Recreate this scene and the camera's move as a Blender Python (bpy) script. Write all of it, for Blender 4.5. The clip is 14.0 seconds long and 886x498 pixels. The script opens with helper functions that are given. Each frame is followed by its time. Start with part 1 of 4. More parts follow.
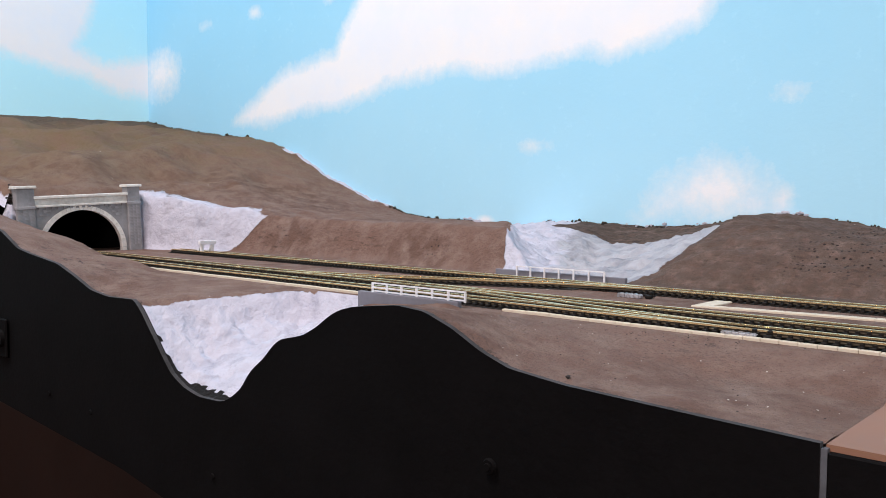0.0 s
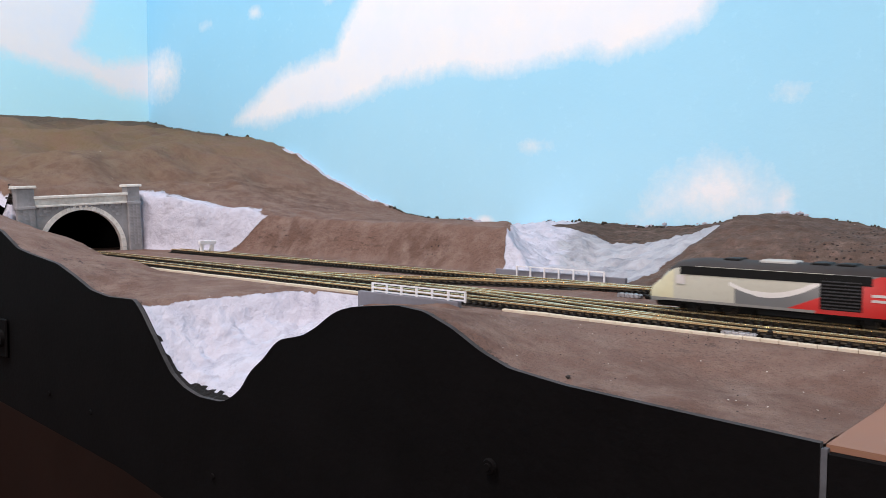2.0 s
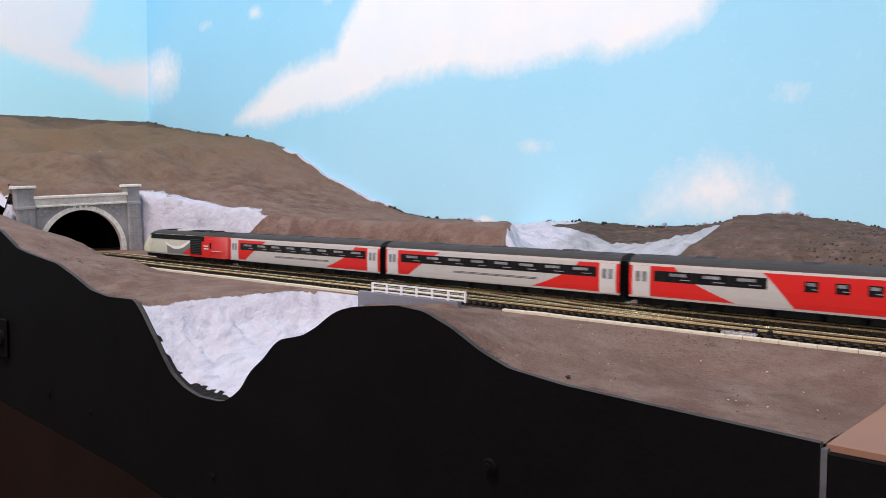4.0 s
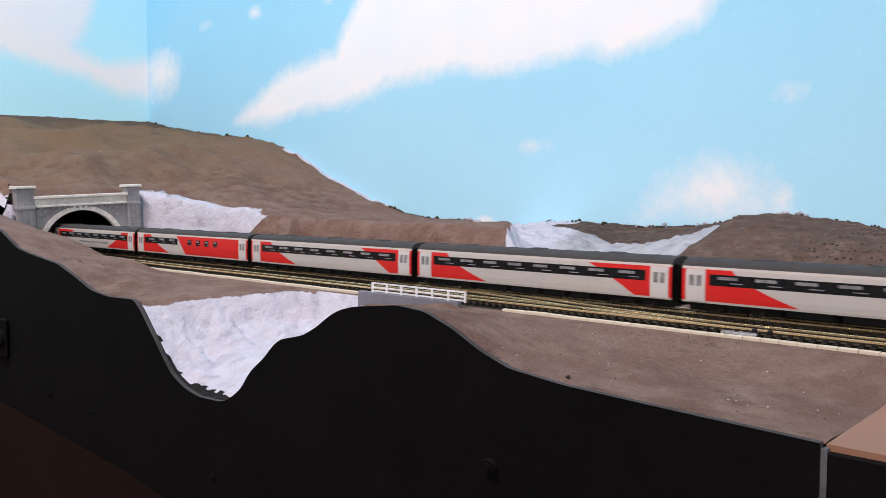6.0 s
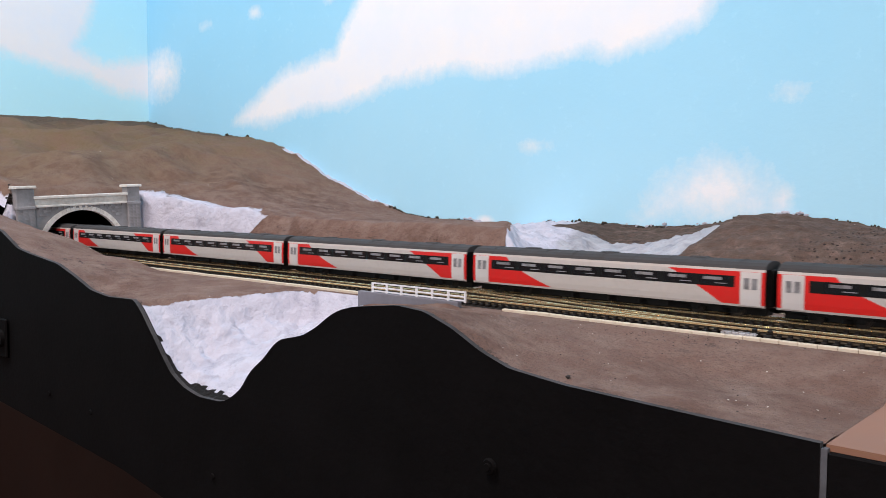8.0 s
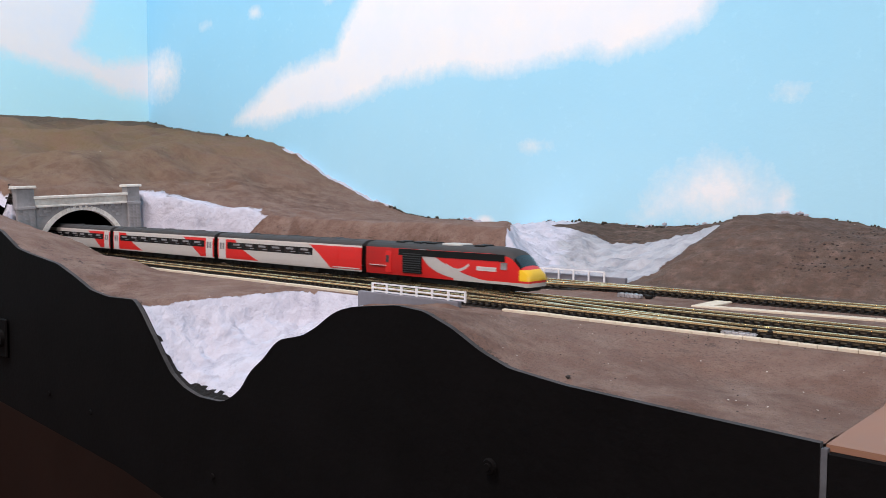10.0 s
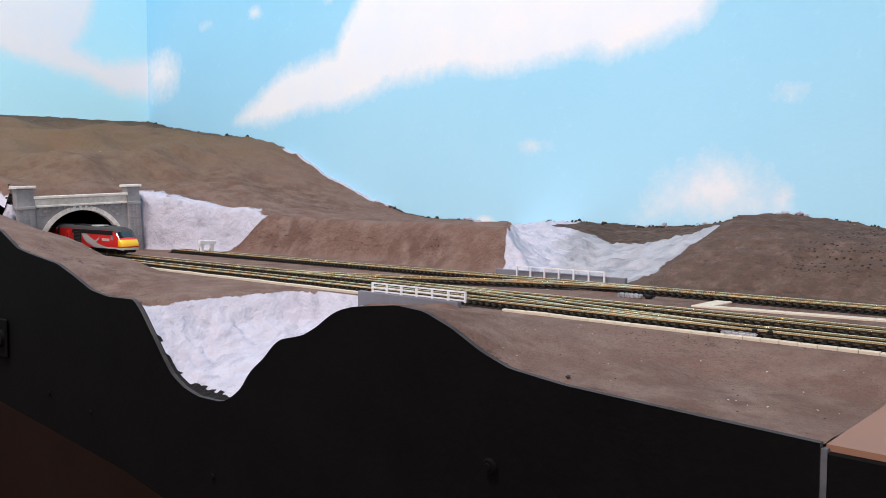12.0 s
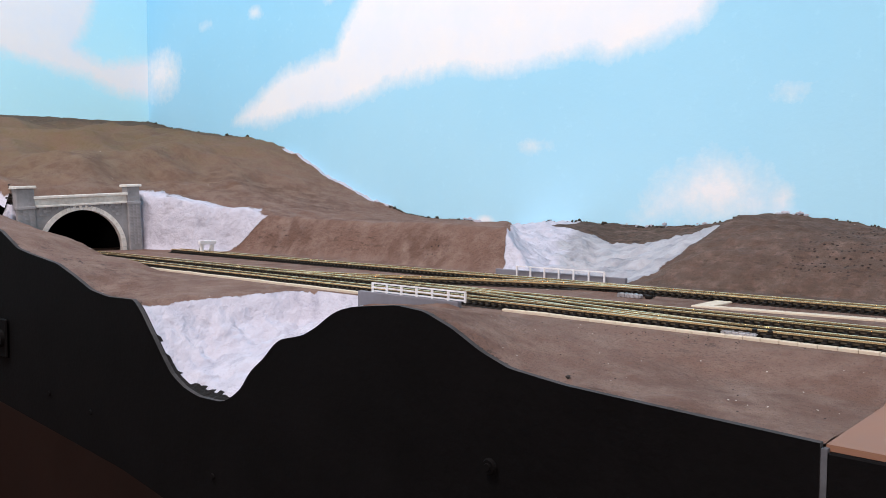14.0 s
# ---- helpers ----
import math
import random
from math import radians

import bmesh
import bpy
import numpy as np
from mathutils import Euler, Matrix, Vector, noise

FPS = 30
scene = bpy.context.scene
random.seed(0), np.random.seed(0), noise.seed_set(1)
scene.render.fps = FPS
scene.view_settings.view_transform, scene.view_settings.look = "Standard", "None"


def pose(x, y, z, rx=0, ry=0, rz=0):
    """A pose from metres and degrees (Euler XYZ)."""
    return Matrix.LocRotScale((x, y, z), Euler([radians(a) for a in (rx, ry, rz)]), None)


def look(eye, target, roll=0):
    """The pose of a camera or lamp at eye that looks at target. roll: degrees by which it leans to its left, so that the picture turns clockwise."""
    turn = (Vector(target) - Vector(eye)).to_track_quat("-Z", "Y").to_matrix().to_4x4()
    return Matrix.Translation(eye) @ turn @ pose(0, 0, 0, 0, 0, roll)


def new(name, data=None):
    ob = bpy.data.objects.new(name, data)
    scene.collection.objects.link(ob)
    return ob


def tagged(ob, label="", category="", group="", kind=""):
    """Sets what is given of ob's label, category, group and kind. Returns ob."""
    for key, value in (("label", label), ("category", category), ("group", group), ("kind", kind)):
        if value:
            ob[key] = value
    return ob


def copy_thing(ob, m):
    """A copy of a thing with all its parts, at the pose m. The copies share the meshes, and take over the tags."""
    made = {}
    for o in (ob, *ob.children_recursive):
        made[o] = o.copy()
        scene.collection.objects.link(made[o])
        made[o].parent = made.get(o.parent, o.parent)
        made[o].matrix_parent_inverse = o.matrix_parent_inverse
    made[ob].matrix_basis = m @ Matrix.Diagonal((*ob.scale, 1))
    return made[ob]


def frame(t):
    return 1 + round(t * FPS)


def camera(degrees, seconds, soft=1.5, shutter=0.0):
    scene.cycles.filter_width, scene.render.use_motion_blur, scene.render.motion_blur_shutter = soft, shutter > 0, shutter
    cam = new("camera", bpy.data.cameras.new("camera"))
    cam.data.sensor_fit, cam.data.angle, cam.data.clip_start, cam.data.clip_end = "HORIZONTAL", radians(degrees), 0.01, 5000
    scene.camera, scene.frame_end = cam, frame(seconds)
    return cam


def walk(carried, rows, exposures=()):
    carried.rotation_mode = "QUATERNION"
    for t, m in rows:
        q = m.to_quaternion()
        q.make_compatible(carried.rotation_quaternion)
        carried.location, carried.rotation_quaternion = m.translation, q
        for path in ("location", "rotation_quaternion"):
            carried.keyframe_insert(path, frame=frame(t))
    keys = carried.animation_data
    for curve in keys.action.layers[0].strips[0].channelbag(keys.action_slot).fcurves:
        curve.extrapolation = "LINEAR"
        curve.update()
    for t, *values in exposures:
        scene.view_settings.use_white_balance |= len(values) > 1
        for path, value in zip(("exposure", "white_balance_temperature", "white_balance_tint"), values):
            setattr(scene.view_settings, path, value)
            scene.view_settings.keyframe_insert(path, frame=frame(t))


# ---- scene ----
# Camera: a phone on a rest, 35 cm before the tracks, still for the whole clip.
cam = camera(55.97, 14.0, soft=0.6, shutter=0.2)
EYE = Vector((0.1848, -0.3477, 0.0497))
VIEW = Vector((math.sin(-0.73745) * math.cos(-0.06157), math.cos(-0.73745) * math.cos(-0.06157), math.sin(-0.06157)))
POSE = look(EYE, EYE + VIEW, 0.16)
walk(cam, [(0.0, POSE), (14.0, POSE)], exposures=[(0.0, 0.0), (14.0, 0.0)])

# ---- light: an assumed lamp under the ceiling over the layout, and an added low light behind the camera ----
world = bpy.data.worlds.new("room_air")
world.use_nodes = True
world.node_tree.nodes["Background"].inputs[0].default_value = (0.8, 0.85, 1.0, 1)
world.node_tree.nodes["Background"].inputs[1].default_value = 0.05
scene.world = world


def area_lamp(name, eye, target, size, power, colour):
    data = bpy.data.lights.new(name, "AREA")
    data.shape, data.size, data.energy, data.color = "DISK", size, power, colour
    ob = new(name, data)
    ob.matrix_world = look(eye, target)
    return ob


area_lamp("ceiling_lamp", (-0.38, -0.62, 1.38), (-0.45, 0.1, 0.0), 0.4, 27.5, (1.0, 0.87, 0.87))
# Added low light from the right, out of view; its source is assumed.
area_lamp("assumed_low_light", (2.0, -2.54, 0.6), (2.0, 0.0, 0.5), 0.9, 68.0, (1.0, 0.875, 0.865))

# ---- materials ----


def node_mat(name):
    m = bpy.data.materials.new(name)
    m.use_nodes = True
    n = m.node_tree.nodes
    return m, n, m.node_tree.links, n["Principled BSDF"]


def mix_rgb(n, l, fac, a, b, blend="MIX"):
    x = n.new("ShaderNodeMix")
    x.data_type, x.blend_type = "RGBA", blend
    for sock, v in ((x.inputs[0], fac), (x.inputs[6], a), (x.inputs[7], b)):
        if hasattr(v, "is_linked"):
            l.new(v, sock)
        elif isinstance(v, tuple):
            sock.default_value = (*v, 1)
        else:
            sock.default_value = v
    return x.outputs[2]


def calc(n, l, op, a, b=0.0, c=None):
    x = n.new("ShaderNodeMath")
    x.operation = op
    for i, v in enumerate((a, b, c)):
        if v is None:
            continue
        if hasattr(v, "is_linked"):
            l.new(v, x.inputs[i])
        else:
            x.inputs[i].default_value = v
    return x.outputs[0]


def noise_tex(n, l, scale, detail=4, rough=0.6, coord=None):
    x = n.new("ShaderNodeTexNoise")
    x.inputs["Scale"].default_value, x.inputs["Detail"].default_value, x.inputs["Roughness"].default_value = scale, detail, rough
    if coord is None:
        coord = n.new("ShaderNodeTexCoord").outputs["Object"]
    l.new(coord, x.inputs["Vector"])
    return x.outputs["Fac"]


def ramp(n, l, fac, lo, hi):
    x = n.new("ShaderNodeMapRange")
    x.inputs[1].default_value, x.inputs[2].default_value = lo, hi
    l.new(fac, x.inputs[0])
    return x.outputs[0]


def bump(n, l, b, height, strength, dist):
    x = n.new("ShaderNodeBump")
    x.inputs["Strength"].default_value, x.inputs["Distance"].default_value = strength, dist
    l.new(height, x.inputs["Height"])
    l.new(x.outputs[0], b.inputs["Normal"])


def plain(name, col, rough=0.6, metal=0.0, var=0.15, scale=200.0, relief=0.0, spec=0.5):
    """A surface of one colour with grain and slow variation."""
    m, n, l, b = node_mat(name)
    g = noise_tex(n, l, scale)
    s = noise_tex(n, l, scale * 0.12, 2)
    f = calc(n, l, "MULTIPLY_ADD", g, 0.5, calc(n, l, "MULTIPLY", s, 0.5))
    dark = tuple(c * (1 - var) for c in col)
    light = tuple(min(1, c * (1 + var)) for c in col)
    l.new(mix_rgb(n, l, ramp(n, l, f, 0.3, 0.7), dark, light), b.inputs["Base Color"])
    l.new(ramp2(n, l, g, max(0, rough - 0.08), min(1, rough + 0.08)), b.inputs["Roughness"])
    b.inputs["Metallic"].default_value = metal
    b.inputs["Specular IOR Level"].default_value = spec
    if relief:
        bump(n, l, b, g, 0.6, relief)
    return m


def ramp2(n, l, fac, lo, hi):
    x = n.new("ShaderNodeMapRange")
    x.inputs[3].default_value, x.inputs[4].default_value = lo, hi
    l.new(fac, x.inputs[0])
    return x.outputs[0]


def stone_mat(name, col, var, scale, relief):
    m = plain(name, col, 0.85, var=var, scale=scale, relief=relief, spec=0.3)
    n, l = m.node_tree.nodes, m.node_tree.links
    b = n["Principled BSDF"]
    old = b.inputs["Base Color"].links[0].from_socket
    tone = ramp2(n, l, n.new("ShaderNodeObjectInfo").outputs["Random"], 0.90, 1.10)
    l.new(mix_rgb(n, l, 1.0, old, tone, "MULTIPLY"), b.inputs["Base Color"])
    return m


def ground_mat():
    """Brown painted ground, bare white plaster where the mask says so, dry-brush stipple."""
    m, n, l, b = node_mat("painted_ground")
    co = n.new("ShaderNodeTexCoord").outputs["Object"]
    big, mid, fine = noise_tex(n, l, 9, 3, 0.5, co), noise_tex(n, l, 60, 5, 0.65, co), noise_tex(n, l, 900, 4, 0.8, co)
    brown = mix_rgb(n, l, ramp(n, l, big, 0.35, 0.65), (0.120, 0.068, 0.051), (0.188, 0.114, 0.090))
    brown = mix_rgb(n, l, ramp(n, l, mid, 0.42, 0.70), brown, (0.235, 0.162, 0.134))
    brown = mix_rgb(n, l, calc(n, l, "MULTIPLY", ramp(n, l, fine, 0.52, 0.70), ramp(n, l, big, 0.3, 0.6)), brown, (0.075, 0.046, 0.036))
    tint = n.new("ShaderNodeAttribute")
    tint.attribute_name = "olive"
    brown = mix_rgb(n, l, calc(n, l, "MULTIPLY", tint.outputs["Fac"], ramp(n, l, mid, 0.2, 0.6)), brown, (0.145, 0.100, 0.057))
    mask = n.new("ShaderNodeAttribute")
    mask.attribute_name = "plaster"
    edge = calc(n, l, "ADD", mask.outputs["Fac"], calc(n, l, "MULTIPLY_ADD", noise_tex(n, l, 150, 5, 0.7, co), 0.5, -0.25))
    white = mix_rgb(n, l, ramp(n, l, noise_tex(n, l, 90, 6, 0.6, co), 0.30, 0.58), (0.42, 0.425, 0.505), (0.50, 0.505, 0.585))
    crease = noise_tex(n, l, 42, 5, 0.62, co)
    # Crease shade put into the colour: low spots of the bump noise go darker.
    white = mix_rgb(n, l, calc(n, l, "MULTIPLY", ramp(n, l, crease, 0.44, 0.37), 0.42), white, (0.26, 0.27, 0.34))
    fac = ramp(n, l, edge, 0.46, 0.54)
    # Valley shade mixed into the plaster as a darker grey.
    shade_mask = n.new("ShaderNodeAttribute")
    shade_mask.attribute_name = "valley_shade"
    white = mix_rgb(n, l, shade_mask.outputs["Fac"], white, mix_rgb(n, l, ramp(n, l, crease, 0.38, 0.6), (0.25, 0.26, 0.285), (0.40, 0.405, 0.43)))
    speck = n.new("ShaderNodeTexVoronoi")
    speck.inputs["Scale"].default_value = 75
    l.new(co, speck.inputs["Vector"])
    dots = ramp(n, l, speck.outputs["Distance"], 0.07, 0.05)
    rare = ramp(n, l, noise_tex(n, l, 31, 1, 0.5, co), 0.60, 0.64)
    brown = mix_rgb(n, l, calc(n, l, "MULTIPLY", dots, rare), brown, (0.5, 0.45, 0.4))
    dark_tone = n.new("ShaderNodeAttribute")
    dark_tone.attribute_name = "dark_tone"
    brown = mix_rgb(n, l, calc(n, l, "MULTIPLY", dark_tone.outputs["Fac"], ramp(n, l, noise_tex(n, l, 130, 5, 0.7, co), 0.25, 0.55)), brown, (0.055, 0.040, 0.030))
    worn_dark = n.new("ShaderNodeAttribute")
    worn_dark.attribute_name = "worn_dark"
    flat = n.new("ShaderNodeMapping")
    flat.inputs["Scale"].default_value = (0.35, 0.6, 1.6)
    l.new(co, flat.inputs["Vector"])
    streak = ramp(n, l, noise_tex(n, l, 240, 5, 0.75, flat.outputs[0]), 0.56, 0.62)
    brown = mix_rgb(n, l, calc(n, l, "MULTIPLY", worn_dark.outputs["Fac"], streak), brown, (0.042, 0.027, 0.021))
    pits = n.new("ShaderNodeAttribute")
    pits.attribute_name = "pits"
    holes = n.new("ShaderNodeTexVoronoi")
    holes.inputs["Scale"].default_value, holes.inputs["Randomness"].default_value = 270, 0.5
    l.new(co, holes.inputs["Vector"])
    pit = calc(n, l, "MULTIPLY", ramp(n, l, holes.outputs["Distance"], 0.27, 0.19), pits.outputs["Fac"])
    # Pits coloured near black for the shade inside the holes.
    brown = mix_rgb(n, l, pit, brown, (0.025, 0.016, 0.013))
    gap = n.new("ShaderNodeAttribute")
    gap.attribute_name = "gap"
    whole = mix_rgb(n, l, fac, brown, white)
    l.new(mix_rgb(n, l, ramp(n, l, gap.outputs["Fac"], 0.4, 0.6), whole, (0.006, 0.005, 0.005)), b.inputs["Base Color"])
    b.inputs["Roughness"].default_value = 0.85
    b.inputs["Specular IOR Level"].default_value = 0.25
    rock = calc(n, l, "MULTIPLY", calc(n, l, "MULTIPLY", crease, fac), 2.4)
    grain = calc(n, l, "MULTIPLY", noise_tex(n, l, 260, 6, 0.65, co), calc(n, l, "MULTIPLY_ADD", fac, -1.0, 1.2))
    grain = calc(n, l, "SUBTRACT", grain, calc(n, l, "MULTIPLY", pit, 0.6))
    h = calc(n, l, "MULTIPLY_ADD", grain, 1.0, calc(n, l, "MULTIPLY_ADD", noise_tex(n, l, 70, 4, 0.6, co), 1.2, rock))
    bump(n, l, b, h, 0.7, 0.003)
    return m


def sky_mat(name, top, low):
    """A wall painted with a blue sky; clouds stippled on with a brush where the mask says so."""
    m, n, l, b = node_mat(name)
    co = n.new("ShaderNodeTexCoord").outputs["Object"]
    big, dab = noise_tex(n, l, 4, 4, 0.6, co), noise_tex(n, l, 110, 4, 0.7, co)
    pos = n.new("ShaderNodeSeparateXYZ")
    l.new(co, pos.inputs[0])
    h = ramp(n, l, calc(n, l, "MULTIPLY_ADD", big, 0.25, pos.outputs[2]), 0.1, 0.5)
    blue = mix_rgb(n, l, h, low, top)
    blue = mix_rgb(n, l, calc(n, l, "MULTIPLY", ramp(n, l, dab, 0.6, 0.85), 0.5), blue, tuple(min(1, c * 1.08) for c in low))
    mask = n.new("ShaderNodeAttribute")
    mask.attribute_name = "cloud"
    f = calc(n, l, "ADD", mask.outputs["Fac"], calc(n, l, "MULTIPLY_ADD", dab, 0.36, -0.18))
    f = calc(n, l, "ADD", f, calc(n, l, "MULTIPLY_ADD", noise_tex(n, l, 22, 4, 0.6, co), 0.4, -0.2))
    cloud = mix_rgb(n, l, ramp(n, l, noise_tex(n, l, 14, 4, 0.6, co), 0.35, 0.7), (0.76, 0.82, 0.88), (0.83, 0.84, 0.84))
    l.new(mix_rgb(n, l, ramp(n, l, f, 0.3, 0.72), blue, cloud), b.inputs["Base Color"])
    b.inputs["Roughness"].default_value = 0.6
    b.inputs["Specular IOR Level"].default_value = 0.3
    bump(n, l, b, dab, 0.25, 0.0008)
    return m


GROUND = ground_mat()
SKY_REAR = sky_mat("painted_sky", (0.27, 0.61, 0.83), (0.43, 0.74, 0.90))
# Same sky with a lighter blue, for the stronger light on the side wall.
SKY_SIDE_LIT = sky_mat("painted_sky_side_lit", (0.42, 0.79, 0.93), (0.56, 0.90, 0.96))
BLACK = plain("black_board_paint", (0.0031, 0.0026, 0.0029), 0.75, var=0.45, scale=300, relief=0.0003, spec=0.09)
EDGE = plain("board_edge", (0.034, 0.031, 0.032), 0.85, var=0.9, scale=260)
RAIL = plain("nickel_rail", (1.0, 0.74, 0.42), 0.25, 0.8, 0.05, 120)
WEB = plain("dark_rail_web", (0.055, 0.042, 0.026), 0.5, 0.3, 0.3, 300)
SLEEPER = plain("black_plastic_sleeper", (0.010, 0.008, 0.007), 0.7, var=0.4, scale=400, spec=0.2)
CREAM = plain("cream_cork", (0.60, 0.53, 0.42), 0.75, var=0.12, scale=300, relief=0.0003)
WHITE = plain("white_plastic", (0.75, 0.75, 0.78), 0.5, var=0.05)
STONE = stone_mat("grey_stone", (0.265, 0.262, 0.272), 0.35, 160, 0.0006)
PALESTONE = stone_mat("pale_stone", (0.66, 0.64, 0.60), 0.25, 250, 0.0004)
SLATE = plain("slate_grey_wall", (0.17, 0.17, 0.20), 0.75, var=0.15, scale=250)
DARK = plain("tunnel_black", (0.004, 0.004, 0.004), 0.9, var=0.2, spec=0.0)
WOOD = plain("bare_plywood", (0.27, 0.135, 0.085), 0.6, var=0.12, scale=60)
ROOMPAINT = plain("room_paint", (0.24, 0.22, 0.20), 0.8, var=0.04, scale=8)
CARPET = plain("brown_carpet", (0.13, 0.05, 0.032), 0.95, var=0.3, scale=120, spec=0.1)

# ---- mesh helpers ----


def mesh_of(name, bm, material, smooth=False):
    me = bpy.data.meshes.new(name)
    bm.to_mesh(me)
    bm.free()
    for m in (material if isinstance(material, (list, tuple)) else [material]):
        me.materials.append(m)
    if smooth:
        me.polygons.foreach_set("use_smooth", [True] * len(me.polygons))
    return me


def part(name, bm, material, parent, label="", smooth=False):
    me = bm if isinstance(bm, bpy.types.Mesh) else mesh_of(name, bm, material, smooth)
    ob = new(name, me)
    ob.parent = parent
    if label:
        ob["label"] = label
    return ob


def thing(name, label, category, group="", m=None):
    ob = new(name)
    ob.empty_display_size = 0.01
    if m is not None:
        ob.matrix_basis = m
    return tagged(ob, label, category, group)


def box(bm, x0, x1, y0, y1, z0, z1, bev=0.0):
    """Adds a box, with its edges broken by bev."""
    r = bmesh.ops.create_cube(bm, size=1)
    v = r["verts"]
    bmesh.ops.scale(bm, vec=(x1 - x0, y1 - y0, z1 - z0), verts=v)
    bmesh.ops.translate(bm, vec=((x0 + x1) / 2, (y0 + y1) / 2, (z0 + z1) / 2), verts=v)
    if bev:
        es = {e for w in v for e in w.link_edges}
        bmesh.ops.bevel(bm, geom=list(es), offset=bev, segments=1, affect="EDGES")
    return v


def box_bm(*a, **k):
    bm = bmesh.new()
    box(bm, *a, **k)
    return bm


def extrude_xz(bm, pts, y0, y1):
    """A prism from a closed outline in x and z."""
    a = [bm.verts.new((x, y0, z)) for x, z in pts]
    b = [bm.verts.new((x, y1, z)) for x, z in pts]
    k = len(pts)
    bm.faces.new(a)
    bm.faces.new(b[::-1])
    side = [bm.faces.new((a[(i + 1) % k], a[i], b[i], b[(i + 1) % k])) for i in range(k)]
    bmesh.ops.recalc_face_normals(bm, faces=bm.faces)
    return side


def sm(t):
    t = np.clip(t, 0, 1)
    return t * t * (3 - 2 * t)


def lumps(x, y, scale, seed=0.0):
    return noise.noise((x * scale + seed, y * scale - seed, seed * 1.7))


def sheet(name, xs, ys, height, masks, material, keep=None):
    """A height field over a grid, with float masks on its points."""
    verts = [(x, y, height(x, y)) for x in xs for y in ys]
    ny = len(ys)
    faces = []
    for i in range(len(xs) - 1):
        for j in range(ny - 1):
            if keep is None or keep((xs[i] + xs[i + 1]) / 2, (ys[j] + ys[j + 1]) / 2):
                k = i * ny + j
                faces.append((k, k + ny, k + ny + 1, k + 1))
    me = bpy.data.meshes.new(name)
    me.from_pydata(verts, [], faces)
    for key, fn in masks.items():
        at = me.attributes.new(key, "FLOAT", "POINT")
        at.data.foreach_set("value", [fn(*v) for v in verts])
    me.polygons.foreach_set("use_smooth", [True] * len(faces))
    me.materials.append(material)
    me.update()
    return new(name, me)


# ---- the room ----
YB, XL = 0.35, -1.1044          # the painted walls
XR, YF, ZF, ZC = 3.2, -2.6, -1.0, 1.45


def inside(poly, x, z):
    """Signed distance to a closed outline, positive inside."""
    d, odd = 9.0, False
    for (ax, az), (bx, bz) in zip(poly, poly[1:] + poly[:1]):
        ex, ez = bx - ax, bz - az
        t = max(0, min(1, ((x - ax) * ex + (z - az) * ez) / (ex * ex + ez * ez)))
        d = min(d, math.hypot(x - ax - t * ex, z - az - t * ez))
        if (az > z) != (bz > z) and x < ax + (z - az) / (bz - az) * ex:
            odd = not odd
    return d if odd else -d


BIG_CLOUD = [(-0.86, 0.158), (-0.82, 0.178), (-0.741, 0.218), (-0.635, 0.232), (-0.615, 0.262), (-0.58, 0.30), (-0.5, 0.42), (-0.2, 0.36),
             (-0.12, 0.228), (-0.152, 0.203), (-0.211, 0.188), (-0.238, 0.18), (-0.266, 0.194), (-0.30, 0.187), (-0.379, 0.181),
             (-0.443, 0.191), (-0.533, 0.184), (-0.626, 0.164), (-0.70, 0.163), (-0.768, 0.15)]
LOW_CLOUD = [(-0.205, 0.03), (-0.175, 0.068), (-0.148, 0.081), (-0.127, 0.088), (-0.107, 0.078), (-0.085, 0.063), (-0.062, 0.03)]
PUFFS = [(-0.803, 0.307, 0.022, 0.014, 0.62), (-1.06, 0.245, 0.07, 0.048, 0.66), (-0.323, 0.1025, 0.035, 0.012, 0.40), (-0.068, 0.137, 0.035, 0.018, 0.33),
         (-0.071, 0.049, 0.012, 0.016, 0.6), (-0.388, 0.026, 0.014, 0.005, 0.8), (-0.93, 0.306, 0.03, 0.014, 0.45), (-0.645, 0.31, 0.02, 0.02, 0.6)]
SIDE_CLOUD = [(-0.3, 0.42), (0.2634, 0.40), (0.2634, 0.3585), (0.2488, 0.313), (0.23, 0.28), (0.274, 0.26), (0.36, 0.275), (0.36, 0.213), (0.305, 0.214),
              (0.246, 0.235), (0.179, 0.245), (0.124, 0.259), (-0.3, 0.30)]


def rear_cloud(x, y, z):
    v = max(0.5 + inside(BIG_CLOUD, x, z) / 0.05, 0.42 + inside(LOW_CLOUD, x, z) / 0.09)
    for cx, cz, rx, rz, top in PUFFS:
        v = max(v, top * (1.25 - 0.8 * math.hypot((x - cx) / rx, (z - cz) / rz)))
    return max(0.0, min(1.0, v))


def side_cloud(x, y, z):
    return max(0.0, min(1.0, 0.5 + inside(SIDE_CLOUD, y, z) / 0.05))


def wall_sheet(name, us, zs, place, fn, material):
    verts = [place(u, z) for u in us for z in zs]
    nz = len(zs)
    faces = [(i * nz + j, (i + 1) * nz + j, (i + 1) * nz + j + 1, i * nz + j + 1) for i in range(len(us) - 1) for j in range(nz - 1)]
    me = bpy.data.meshes.new(name)
    me.from_pydata(verts, [], faces)
    at = me.attributes.new("cloud", "FLOAT", "POINT")
    at.data.foreach_set("value", [fn(*v) for v in verts])
    me.materials.append(material)
    ob = new(name, me)
    solid = ob.modifiers.new("thickness", "SOLIDIFY")
    solid.thickness, solid.offset = 0.1, -1
    return ob


